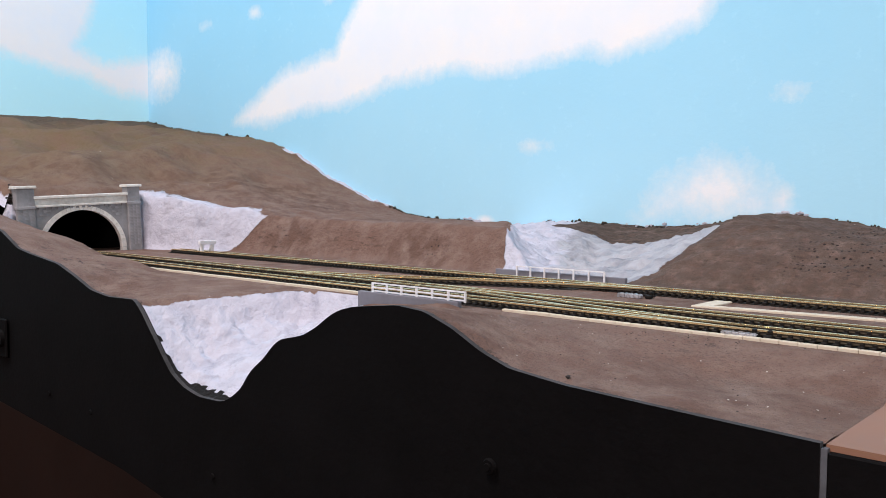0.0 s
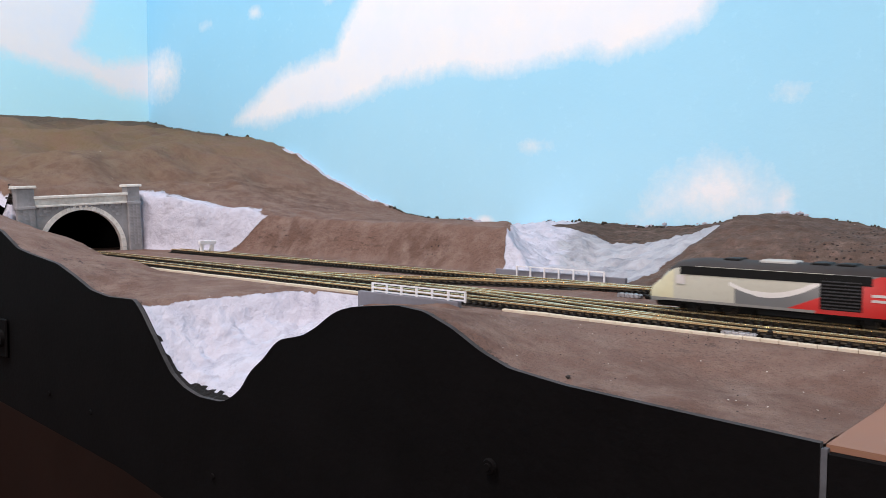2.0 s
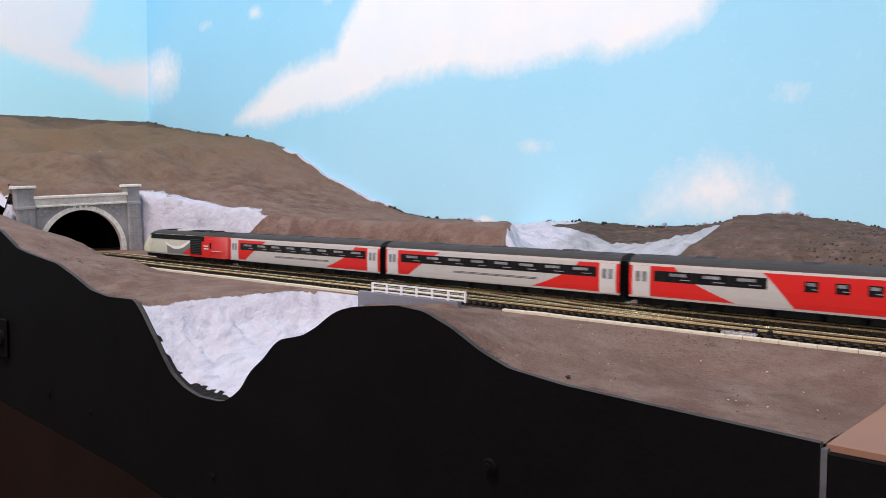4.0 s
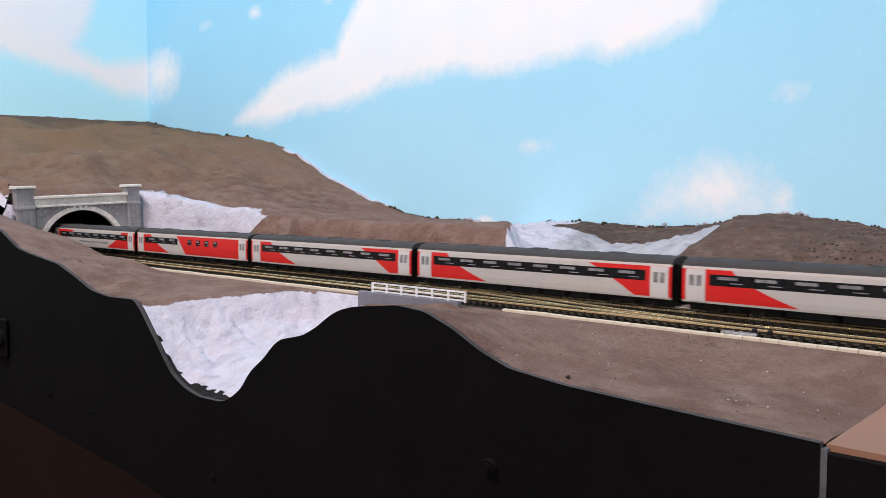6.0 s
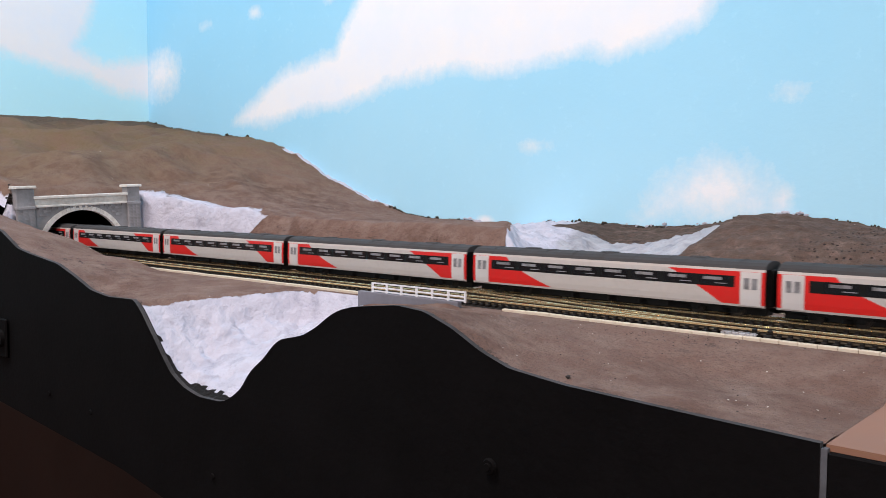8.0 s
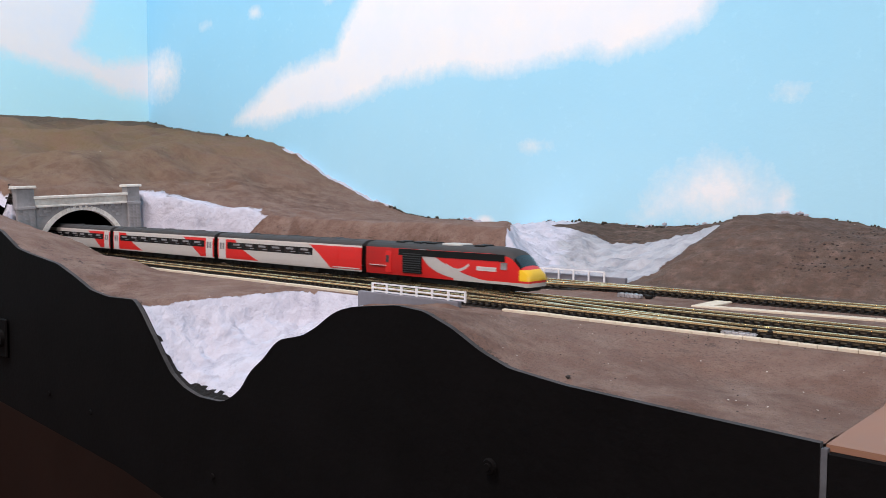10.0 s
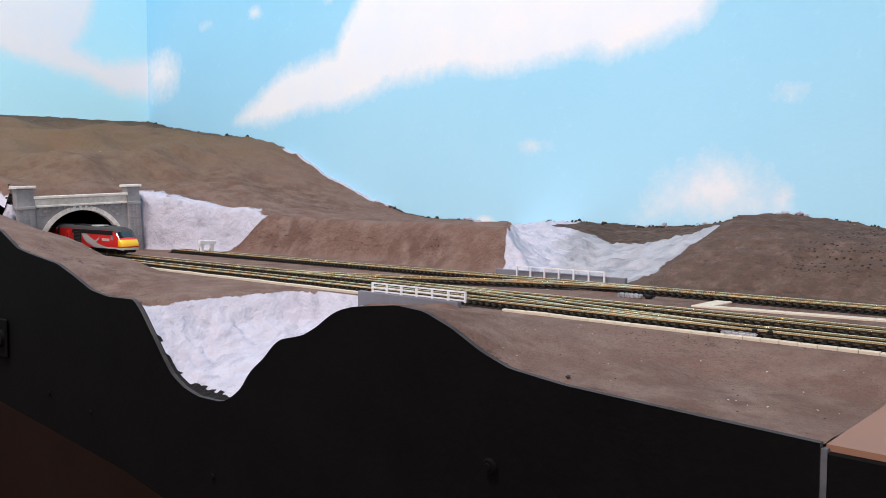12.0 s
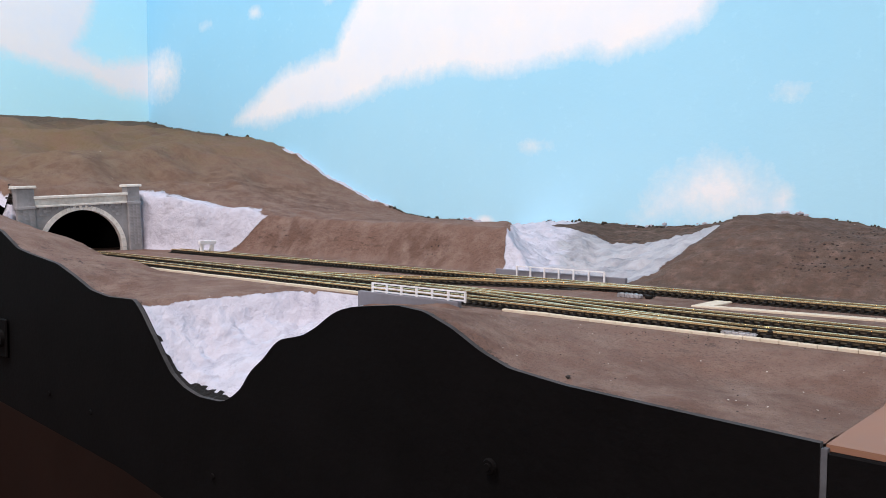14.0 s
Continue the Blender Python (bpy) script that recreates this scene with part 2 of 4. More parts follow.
fine_x = np.concatenate([np.linspace(XL, 0.1, 242), np.linspace(0.2, XR, 16)])
fine_z = np.concatenate([[ZF, -0.4], np.linspace(0.0, 0.45, 91), [0.6, 0.9, ZC]])
tagged(wall_sheet("wall_rear", fine_x, fine_z, lambda u, z: (u, YB, z), rear_cloud, SKY_REAR),
       "room wall painted as blue sky with stippled white clouds", "wall", kind="structure")
side_y = np.concatenate([np.linspace(YF, -0.35, 12), np.linspace(-0.3, YB, 131)])
side_z = np.concatenate([np.linspace(0.055, 0.45, 80), [0.6, 0.9, ZC]])
tagged(wall_sheet("wall_side", side_y, side_z, lambda u, z: (XL, u, z), side_cloud, SKY_SIDE_LIT),
       "adjoining room wall painted as sky with white cloud, blue lightened as if lit", "wall", kind="structure")
for nm, dims, mt in (("wall_back", (XL - 0.1, XR + 0.1, YF - 0.1, YF, ZF, ZC), ROOMPAINT), ("wall_end", (XR, XR + 0.1, YF, YB, ZF, ZC), ROOMPAINT),
                     ("wall_side_low", (XL - 0.1, XL, YF, -0.08, ZF, 0.055), CARPET), ("wall_side_foot", (XL - 0.1, XL, -0.08, 0.12, ZF, -0.03), CARPET), ("wall_side_low_rear", (XL - 0.1, XL, 0.12, YB, ZF, 0.055), ROOMPAINT),
                     ("floor", (XL - 0.1, XR + 0.1, YF - 0.1, YB + 0.1, ZF - 0.1, ZF), CARPET), ("ceiling", (XL - 0.1, XR + 0.1, YF - 0.1, YB + 0.1, ZC, ZC + 0.1), ROOMPAINT)):
    tagged(new(nm, mesh_of(nm, box_bm(*dims), mt)), nm.replace("_", " ") + " of the room", nm.split("_")[0], kind="structure")

# Unseen window, added only to give the low light a place.
win = tagged(new("window_1"), "unseen white window frame added on the back wall around the assumed low light", "window", kind="structure")
for dims in ((1.45, 1.52, 0.05, 1.15), (2.48, 2.55, 0.05, 1.15), (1.52, 2.48, 0.05, 0.12), (1.52, 2.48, 1.08, 1.15)):
    part("unseen_window_frame", box_bm(dims[0], dims[1], -2.6, -2.57, dims[2], dims[3], bev=0.004), WHITE, win)
part("pane", box_bm(1.52, 2.48, -2.598, -2.592, 0.12, 1.08), WHITE, win, "pale panel added inside the unseen window frame")
part("unseen_window_sill", box_bm(1.42, 2.58, -2.6, -2.53, 0.02, 0.05, bev=0.006), WHITE, win)
# Added backing that gives the dark brown below the fascia's lower edge.
bm = box_bm(-1.1, -0.05, 0.02, 0.04, ZF, -0.12, bev=0.002)
tagged(new("brown_backing", mesh_of("brown_backing", bm, plain("backing_brown", (0.020, 0.0075, 0.0045), 0.7, var=0.4, scale=30))), "dark brown backing added under the layout to fill the view below the fascia", "panel", kind="structure")

# ---- the land ----
XJ = 0.1165                      # joint between this board and the next
BED = -0.0036                    # top of the track bed; rail tops lie at z = 0
FASCIA_X = [-0.80, -0.60, -0.50, -0.4203, -0.3939, -0.3757, -0.3333, -0.3102, -0.2884, -0.2676, -0.2379, -0.2307, -0.217, -0.2065, -0.2, -0.1882, -0.1753, -0.1565,
            -0.1507, -0.1441, -0.1386, -0.1322, -0.1278, -0.1213, -0.1149, -0.1091, -0.093, -0.0837, -0.0764, -0.0694, -0.0609, -0.0495, -0.0371, -0.0225, -0.0088, 0.0041, 0.0163, 0.0388, 0.0771, 0.1165]
FASCIA_Z = [0.085, 0.056, 0.038, 0.0254, 0.0150, 0.0124, 0.0082, 0.0021, -0.0047, -0.0069, -0.0060, -0.0112, -0.0247, -0.0352, -0.0410, -0.0461, -0.0485, -0.0479,
            -0.0464, -0.0426, -0.0388, -0.0308, -0.0273, -0.0229, -0.0167, -0.0126, -0.009, -0.0044, 0.0006, 0.0040, 0.0061, 0.0074, 0.0088, 0.0078, 0.003, -0.0034, -0.0076, -0.0099, -0.0114, -0.0127]
dense = np.linspace(-0.80, XJ, 917)
rough_line = np.interp(dense, FASCIA_X, FASCIA_Z)
soft_line = np.convolve(np.pad(rough_line, 2, mode="edge"), np.ones(5) / 5, "valid")


def front_edge(x):
    return float(np.interp(x, dense, soft_line))


def ridge(x):
    return float(np.interp(x, [-0.75, -0.60, -0.552, -0.5125, -0.486, -0.446, -0.4276, -0.4097, -0.38, -0.363, -0.348, -0.33],
                           [0.06, 0.0333, 0.0269, 0.0217, 0.0193, 0.0153, 0.0105, 0.0062, 0.0064, 0.0052, 0.0015, -0.004]))


def bank_under_bridge(u):
    return float(np.interp(u, [0, 0.012, 0.03, 0.05, 0.075, 0.105, 0.115], [-0.004, -0.020, -0.024, -0.012, -0.0070, -0.0016, -0.0032]))


def front_height(x, y):
    v = min(1, max(0, (-0.047 - y) / 0.08))
    u = x - (-0.185 - 0.05 * v ** 0.45)
    near = front_edge(-0.235 + u) if x < -0.02 else front_edge(x)
    near = near + (front_edge(x) - near) * v ** 3
    w = float(sm(v)) if u > 0 else v
    if 0 < u < 0.115:
        w = v ** 1.3
    if x > 0.0:
        w = v + (min(1, v * 2.8) - v) * min(1, x / 0.06)
    z = bank_under_bridge(u) * (1 - w) + near * w
    if x < -0.33:
        r = ridge(x)
        if y < -0.065:
            t = (-0.065 - y) / 0.062
            z = r + (front_edge(x) - r) * t
        else:
            z = -0.004 + (r + 0.004) * float(sm((-0.043 - y) / 0.022))
    if y > -0.047:
        z = -0.0036
    amount = min(1, max(0, (-0.046 - y) / 0.01)) * min(1, max(0.0, (y + 0.1275) / 0.006))
    if front_plaster(x, y, z) > 0.6:
        z += amount * (0.0030 * lumps(x, y, 80) + 0.0016 * lumps(x, y, 230, 3))
    else:
        z += amount * (0.0012 * lumps(x, y, 35) + 0.0003 * lumps(x, y, 300, 5))
    return z


def front_plaster(x, y, z):
    v = min(1, max(0, (-0.047 - y) / 0.08))
    u = x - (-0.185 - 0.05 * v ** 0.45)
    if y > -0.0455:
        return 0.0
    return max(0.0, min(1.0, 0.5 + min(u, -0.146 - x + (-0.0475 - y) * 1.0, 0.006 - z) / 0.012))


def gap_front(x, y, z):
    """Black gap between the plaster of the gully and the board in front of it."""
    if not -0.236 < x < -0.140:
        return 0.0
    wide = float(np.interp(x, [-0.236, -0.225, -0.205, -0.19, -0.17, -0.150, -0.140], [0.0, 0.0012, 0.002, 0.003, 0.0048, 0.004, 0.0])) + 0.0016 * lumps(x, y, 160, 31)
    return 1.0 if y < -0.1275 + wide else 0.0


def worn_front(x, y, z):
    patch = max(1.1 - math.hypot((x + 0.36) / 0.07, (y + 0.10) / 0.03), 0.8 - math.hypot((x - 0.03) / 0.07, (y + 0.055) / 0.02), 1.0 - abs(y + 0.1275) / 0.006)
    return max(0.0, min(1.0, patch * 1.2))


gx = np.concatenate([np.linspace(-0.80, -0.45, 90), np.linspace(-0.4485, XJ, 378)])
gy = np.linspace(-0.1275, -0.0385, 60)
tagged(sheet("ground_front", gx, gy, front_height, {"plaster": front_plaster, "olive": lambda x, y, z: 0.0, "worn_dark": worn_front, "pits": lambda x, y, z: 0.0, "gap": gap_front}, GROUND,
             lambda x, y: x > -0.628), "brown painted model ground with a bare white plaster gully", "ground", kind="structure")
tagged(new("track_bed", mesh_of("track_bed", box_bm(-0.66, XJ, -0.0390, 0.10, -0.012, BED), GROUND)), "flat brown painted bed under the rails", "ground", kind="structure")

FOOT_X, FOOT_Y = [-0.62, -0.60, -0.55, -0.525, -0.34, -0.2, -0.06, 0.1], [0.073, 0.078, 0.104, 0.127, 0.128, 0.117, 0.122, 0.128]
SKY_X = [-1.1044, -1.0323, -0.9421, -0.8742, -0.8177, -0.7647, -0.7209, -0.6793, -0.6396, -0.6018, -0.5656, -0.5311, -0.5027, -0.4664, -0.4062, -0.3707, -0.326, -0.2946, -0.2206, -0.1631, -0.116, -0.1062, -0.0637, -0.0285, 0.0075, 0.2]
SKY_Z = [0.1735, 0.1590, 0.1460, 0.1400, 0.1340, 0.1230, 0.1098, 0.0925, 0.0750, 0.0603, 0.0476, 0.0390, 0.0298, 0.0263, 0.0249, 0.0215, 0.0195, 0.0262, 0.0247, 0.0242, 0.0296, 0.0355, 0.0373, 0.0332, 0.0264, 0.02]


def foot(x):
    return float(np.interp(x, FOOT_X, FOOT_Y))


def valley(x, y):
    """Where a point lies across the white valley: 0 at its left rim, 1 at its right rim."""
    rim = -0.176 - 0.74 * max(0, y - 0.115) + 0.006 * lumps(x, y, 45, 11) + 0.003 * lumps(x, y, 140, 12)
    return (x - rim) / (-0.085 - rim)


def valley_height(n, x, y, s):
    mouth = float(np.interp(n, [0, 0.12, 0.3, 0.5, 0.85, 1], [0.026, 0.008, -0.008, -0.011, -0.010, -0.004]))
    head = float(np.interp(n, [0, 0.23, 0.39, 0.51, 0.68, 0.86, 1], [0.023, 0.0239, 0.0196, 0.009, 0.0117, 0.021, 0.029]))
    w = float(sm((y - 0.115) / 0.165))
    z = mouth + (head - mouth) * w
    return z + (s - z) * max(0, (y - 0.28) / 0.07)


def rear_height(x, y):
    s = float(np.interp(x, SKY_X, SKY_Z)) + 0.0012 * lumps(x, 0, 60, 2)
    top = float(np.interp(x, [-1.1044, -0.9, -0.75, -0.618], [0.163, 0.126, 0.087, 0.053]))
    if x < -0.618:
        h = top + (s - top) * max(0, min(1, y / YB))
        if -0.052 < y < 0.078:
            h = 0.047 + (h - 0.047) * float(sm((-0.618 - x) / 0.012))
        if y < -0.052:
            k = float(sm((-0.612 - x) / 0.05))
            low = 0.034 + (front_edge(x) - 0.034) * min(1, (-0.052 - y) / 0.07)
            h = low + (h - low) * k
    else:
        f = foot(x)
        f += (0.0045 * lumps(x, 0, 55, 33) + 0.0030 * lumps(x, 0, 140, 34)) * float(sm((-0.515 - x) / 0.03))
        bench = float(np.interp(x, [-0.618, -0.57, -0.53, -0.48, -0.2], [0.052, 0.046, 0.037, 0.030, 0.028]))
        cut = float(np.interp(x, [-0.60, -0.54, -0.48, -0.25], [0.008, 0.012, 0.024, 0.026]))
        left = -0.004 + (bench + 0.004) * float(sm((y - f) / cut))
        if y > f + cut:
            t = (y - f - cut) / (YB - f - cut)
            left = bench + (s - bench) * (t if s < 0.05 else t ** 0.9)
        wide, bend = np.interp(x, [-0.055, 0.0], [0.13, 0.085]), np.interp(x, [-0.055, 0.0], [1.8, 2.1])
        right = -0.004 + (s + 0.004) * float(1 - (1 - min(1, max(0, (y - f) / wide))) ** bend)
        k = float(sm((x + 0.2) / 0.09))
        h = left * (1 - k) + right * k
        n = valley(x, y)
        if n > 0:
            v = valley_height(min(1, n), x, y, s)
            if n < 0.4:
                v = min(v, left)
            h = v + (h - v) * float(sm((x + 0.085) / 0.03)) if n > 1 else v
    wild = 0.0042 if plaster_rear(x, y, h) > 0.6 else 0.0024 if x > -0.10 else 0.0012
    edge = min(1, max(0, (y - foot(x)) / 0.02)) if x > -0.618 else 1
    calm = (1 - 0.85 * float(sm((y - 0.25) / 0.09))) * (1 - 0.85 * float(sm((-0.99 - x) / 0.09)))
    h += edge * (wild * lumps(x, y, 80) + wild * 0.5 * lumps(x, y, 210, 4) + calm * (0.017 * lumps(x, y, 13, 7) * min(1, max(0.2, (-0.55 - x) / 0.15)) + 0.009 * lumps(x, y, 28, 9) * min(1, max(0.3, (-0.55 - x) / 0.1)) + 0.001 * lumps(x, y, 90, 15) if x < -0.45 else 0.0015 * lumps(x, y, 22, 7)))
    return h


def plaster_rear(x, y, z):
    n = valley(x, y)
    vale = min(n * 0.16, (1.02 - n) * 0.12, max(0.283 - y, -0.262 - x)) / 0.012
    brow = float(np.interp(x, [-0.62, -0.59, -0.53, -0.479], [0.056, 0.0500, 0.0405, 0.026]))
    cliff = min(-0.500 - 0.95 * (0.028 - z) - x, brow - z, foot(x) + 0.03 - y) / 0.012 if x > -0.63 and y > 0.068 else -1
    left = min(-0.050 - y, 0.05 + y * 0.35 - z + 0.02, x + 0.66) / 0.01 if x < -0.6 else -1
    smear = (y - 0.343) / 0.01 if -0.74 < x < -0.53 else -1
    toe = min(0.006 - z, x + 0.184, -0.12 - x, 0.16 - y) / 0.008 if y > 0.095 else -1
    return max(0.0, min(1.0, 0.5 + max(vale, cliff, left, smear, toe)))


def worn_dark_rear(x, y, z):
    patch = max(1.2 - math.hypot((x + 0.47) / 0.05, (z - 0.012) / 0.016), 1.0 - math.hypot((x + 0.36) / 0.06, (z - 0.01) / 0.02), 0.5 if x > -0.10 else 0)
    # rim: darker streaks along the hilltop edge and on the strip behind the valley
    rim = (y - 0.338) / 0.012 if not -0.74 < x < -0.53 else 0
    rim = max(rim, (-1.075 - x) / 0.012)
    if -0.27 < x < -0.085 and y > 0.283:
        rim = 1.0
    return max(0.0, min(1.0, max(0.9 * patch, rim)))


def valley_shade(x, y, z):
    """Shade on the valley's head and floor, put into the plaster's colour; left flank stays pale."""
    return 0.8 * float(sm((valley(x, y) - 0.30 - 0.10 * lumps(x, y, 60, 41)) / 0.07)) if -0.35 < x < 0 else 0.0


def dark_tone_rear(x, y, z):
    """Darker brown on the hill beside the valley, behind it and along the top of the tall hill."""
    v = 0.62 * float(sm((x + 0.10) / 0.03))
    if -0.27 < x < -0.07 and y > 0.25:
        v = 0.9
    if x < -0.72:
        v = max(v, 0.8 * float(sm((-0.95 - x) / 0.08)), 0.75 * float(sm((y - 0.29) / 0.05) * sm((-0.8 - x) / 0.1)))
    return v


def pits_rear(x, y, z):
    return max(0.0, min(1.0, min((x + 0.012) / 0.03, (z - 0.004) / 0.006, (0.034 - z) / 0.006))) if x > -0.05 else max(0.0, min(1.0, 1.6 - math.hypot((x + 0.262) / 0.012, (z - 0.011) / 0.006)))


hx = np.concatenate([np.linspace(XL, -0.63, 130), np.linspace(-0.627, XJ + 0.3, 350)])
hy = np.concatenate([np.linspace(-0.1275, 0.07, 50), np.linspace(0.0725, 0.20, 64), np.linspace(0.203, YB, 52)])
tagged(sheet("hillside", hx, hy, rear_height, {"plaster": plaster_rear, "olive": lambda x, y, z: float(sm((-0.5 - x) / 0.35)), "worn_dark": worn_dark_rear, "pits": pits_rear, "dark_tone": dark_tone_rear, "valley_shade": valley_shade}, GROUND,
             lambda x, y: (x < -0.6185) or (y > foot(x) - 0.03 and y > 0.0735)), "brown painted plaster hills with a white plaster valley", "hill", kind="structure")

def crumbs():
    """Dark scatter stuck along the line where hill and painted wall meet."""
    bm = bmesh.new()
    rnd = random.Random(4)
    for x0, x1, count in ((-1.10, -0.95, 45), (-0.93, -0.78, 30), (-0.53, -0.40, 80), (-0.30, -0.23, 60), (-0.23, -0.10, 60), (-0.03, 0.01, 14)):
        for _ in range(count):
            x = rnd.uniform(x0, x1)
            x += 0.02 * lumps(x, 0, 50, 21)
            r = rnd.uniform(0.0004, 0.0011) * (2.2 if rnd.random() < 0.08 else 1)
            z = rear_height(x, 0.346)
            v = bmesh.ops.create_icosphere(bm, subdivisions=1, radius=r, matrix=pose(x, 0.346 + rnd.uniform(-0.002, 0.002), z + r * 0.3, rnd.uniform(0, 90), 0, rnd.uniform(0, 90)))["verts"]
            for w in v:
                w.co += Vector((rnd.uniform(-1, 1), rnd.uniform(-1, 1), rnd.uniform(-1, 1))) * r * 0.35
    return mesh_of("scatter", bm, plain("dark_scatter", (0.022, 0.018, 0.012), 0.9, var=0.4, scale=400))


tagged(new("scatter", crumbs()), "dark crumbs of scatter along the hilltop edge", "scatter", kind="stuff")
bm = bmesh.new()
rnd = random.Random(9)
for x0, x1, k in ((-0.415, -0.385, 26), (-0.345, -0.325, 8), (-0.075, -0.048, 14), (-0.24, -0.13, 12)):
    for _ in range(k):
        x, r = rnd.uniform(x0, x1), rnd.uniform(0.0008, 0.0022)
        bmesh.ops.create_icosphere(bm, subdivisions=1, radius=r, matrix=pose(x, 0.3475, float(np.interp(x, SKY_X, SKY_Z)) + rnd.uniform(-0.001, 0.002), 0, 0, rnd.uniform(0, 90)) @ Matrix.Diagonal((1.6, 0.5, 0.8, 1)))
tagged(new("plaster_smear", mesh_of("plaster_smear", bm, GROUND)), "smears of white plaster where valley meets wall", "plaster", kind="stuff")
at = bpy.data.objects["plaster_smear"].data.attributes.new("plaster", "FLOAT", "POINT")
at.data.foreach_set("value", [1.0] * len(bpy.data.objects["plaster_smear"].data.vertices))

GRIT = plain("pale_grit", (0.55, 0.50, 0.45), 0.8, var=0.3)
CHIP = plain("dark_chip", (0.02, 0.014, 0.012), 0.9, var=0.4)
rnd = random.Random(21)


def litter(name, label, spots, small, large, material):
    bm = bmesh.new()
    for x, y in spots:
        r = rnd.uniform(small, large)
        v = bmesh.ops.create_icosphere(bm, subdivisions=1, radius=r, matrix=pose(x, y, front_height(x, y) + r * 0.2, 0, 0, rnd.uniform(0, 180)) @ Matrix.Diagonal((1.5, 0.8, 0.6, 1)))["verts"]
        for w in v:
            w.co += Vector((rnd.uniform(-1, 1), rnd.uniform(-1, 1), rnd.uniform(-1, 1))) * r * 0.3
    tagged(new(name, mesh_of(name, bm, material)), label, "debris", kind="stuff")


litter("grit", "pale specks of grit on the brown ground", [(rnd.uniform(-0.02, 0.11), rnd.uniform(-0.12, -0.05)) for _ in range(30)], 0.0001, 0.00035, GRIT)
litter("chips", "dark chips and crumbs on the brown ground",
       [(rnd.uniform(-0.04, 0.11), rnd.uniform(-0.12, -0.043)) for _ in range(22)] + [(rnd.uniform(-0.03, 0.04), -0.1265) for _ in range(30)]
       + [(rnd.gauss(0.04, 0.02), rnd.gauss(-0.052, 0.005)) for _ in range(60)] + [(rnd.uniform(-0.42, -0.27), rnd.uniform(-0.126, -0.10)) for _ in range(40)], 0.0001, 0.00035, CHIP)
litter("chips", "one dark chip lying near the cut edge", [(0.0345, -0.1215)], 0.0011, 0.0012, CHIP)

# ---- boards and black fascia ----


def fascia():
    bm = bmesh.new()
    xs = np.arange(-0.80, XJ - 0.0008, 0.003)
    pts = [(float(x), front_edge(x) + 0.0006) for x in xs] + [(XJ - 0.0005, front_edge(XJ) + 0.0006), (XJ - 0.0005, -0.16), (-0.12, -0.125), (-0.2096, -0.1074), (-0.2553, -0.102), (-0.4316, -0.0932), (-0.80, -0.078)]
    side = extrude_xz(bm, pts, -0.1298, -0.1275)
    for f in side:
        f.material_index = 1 if f.normal.z > -0.9 else 0
    return mesh_of("fascia", bm, [BLACK, EDGE])


panel = tagged(new("fascia", fascia()), "black painted fascia board cut to the ground's outline", "fascia")
bm = box_bm(XJ + 0.0013, 2.6, -0.1298, -0.1275, -0.16, -0.0142, bev=0.0004)
tagged(new("fascia", mesh_of("fascia", bm, BLACK)), "straight black painted fascia of the next board", "fascia")
bm = box_bm(XJ - 0.0004, XJ + 0.0012, -0.1296, -0.1265, -0.16, -0.0134)
tagged(new("joint_strip", mesh_of("joint_strip", bm, plain("joint_grey", (0.085, 0.088, 0.10), 0.7, var=0.6))), "grey strip in the joint between two fascia boards", "strip")
bm = bmesh.new()
ends = [[bm.verts.new((x, y, z)) for y, z in ((-0.1275, -0.0126), (-0.076, -0.0124), (-0.045, -0.0040), (0.345, -0.0040), (0.345, -0.03), (-0.1275, -0.03))] for x in (XJ + 0.0003, 2.6)]
for i in range(6):
    bm.faces.new((ends[0][i], ends[1][i], ends[1][(i + 1) % 6], ends[0][(i + 1) % 6]))
bm.faces.new(ends[0])
bm.faces.new(ends[1])
bmesh.ops.recalc_face_normals(bm, faces=bm.faces)
tagged(new("baseboard", mesh_of("baseboard", bm, WOOD)), "bare reddish plywood baseboard of the next section", "baseboard")
bm = box_bm(XJ + 0.0005, 2.6, -0.0385, 0.11, -0.0134, BED, bev=0.0006)
tagged(new("track_bed", mesh_of("track_bed", bm, CREAM)), "raised bed carrying the rails over the next board", "ground", kind="structure")
bm = box_bm(-0.80, XJ - 0.002, -0.1265, 0.34, -0.076, -0.055)
tagged(new("baseboard", mesh_of("baseboard", bm, WOOD)), "wooden base under the modelled ground", "baseboard")
for x, z, r in ((0.0091, -0.0417, 0.0030),):
    bm = bmesh.new()
    bmesh.ops.create_cone(bm, segments=24, radius1=r, radius2=r * 0.8, depth=0.0012, cap_ends=True, matrix=pose(x, -0.1309, z, 90))
    bmesh.ops.create_cone(bm, segments=16, radius1=r * 0.5, radius2=r * 0.4, depth=0.0008, cap_ends=True, matrix=pose(x, -0.1318, z, 90))
    part("screw_cap", bm, BLACK, panel)
for x, z in ((-0.3473, -0.074), (-0.2906, -0.0761), (-0.1621, -0.0846)):
    bm = bmesh.new()
    bmesh.ops.create_cone(bm, segments=14, radius1=0.0017, radius2=0.0012, depth=0.0006, cap_ends=True, matrix=pose(x, -0.1307, z, 90))
    part("screw_head", bm, BLACK, panel)
sock = thing("socket_plate", "black plastic socket plate on the black fascia", "socket")
part("plate", box_bm(-0.4340, -0.4105, -0.1325, -0.1305, -0.060, -0.0335, bev=0.0008), BLACK, sock)
bm = bmesh.new()
bmesh.ops.create_cone(bm, segments=24, radius1=0.0062, radius2=0.0055, depth=0.0022, cap_ends=True, matrix=pose(-0.4185, -0.1335, -0.047, 90))
part("jack", bm, BLACK, sock)
bm = bmesh.new()
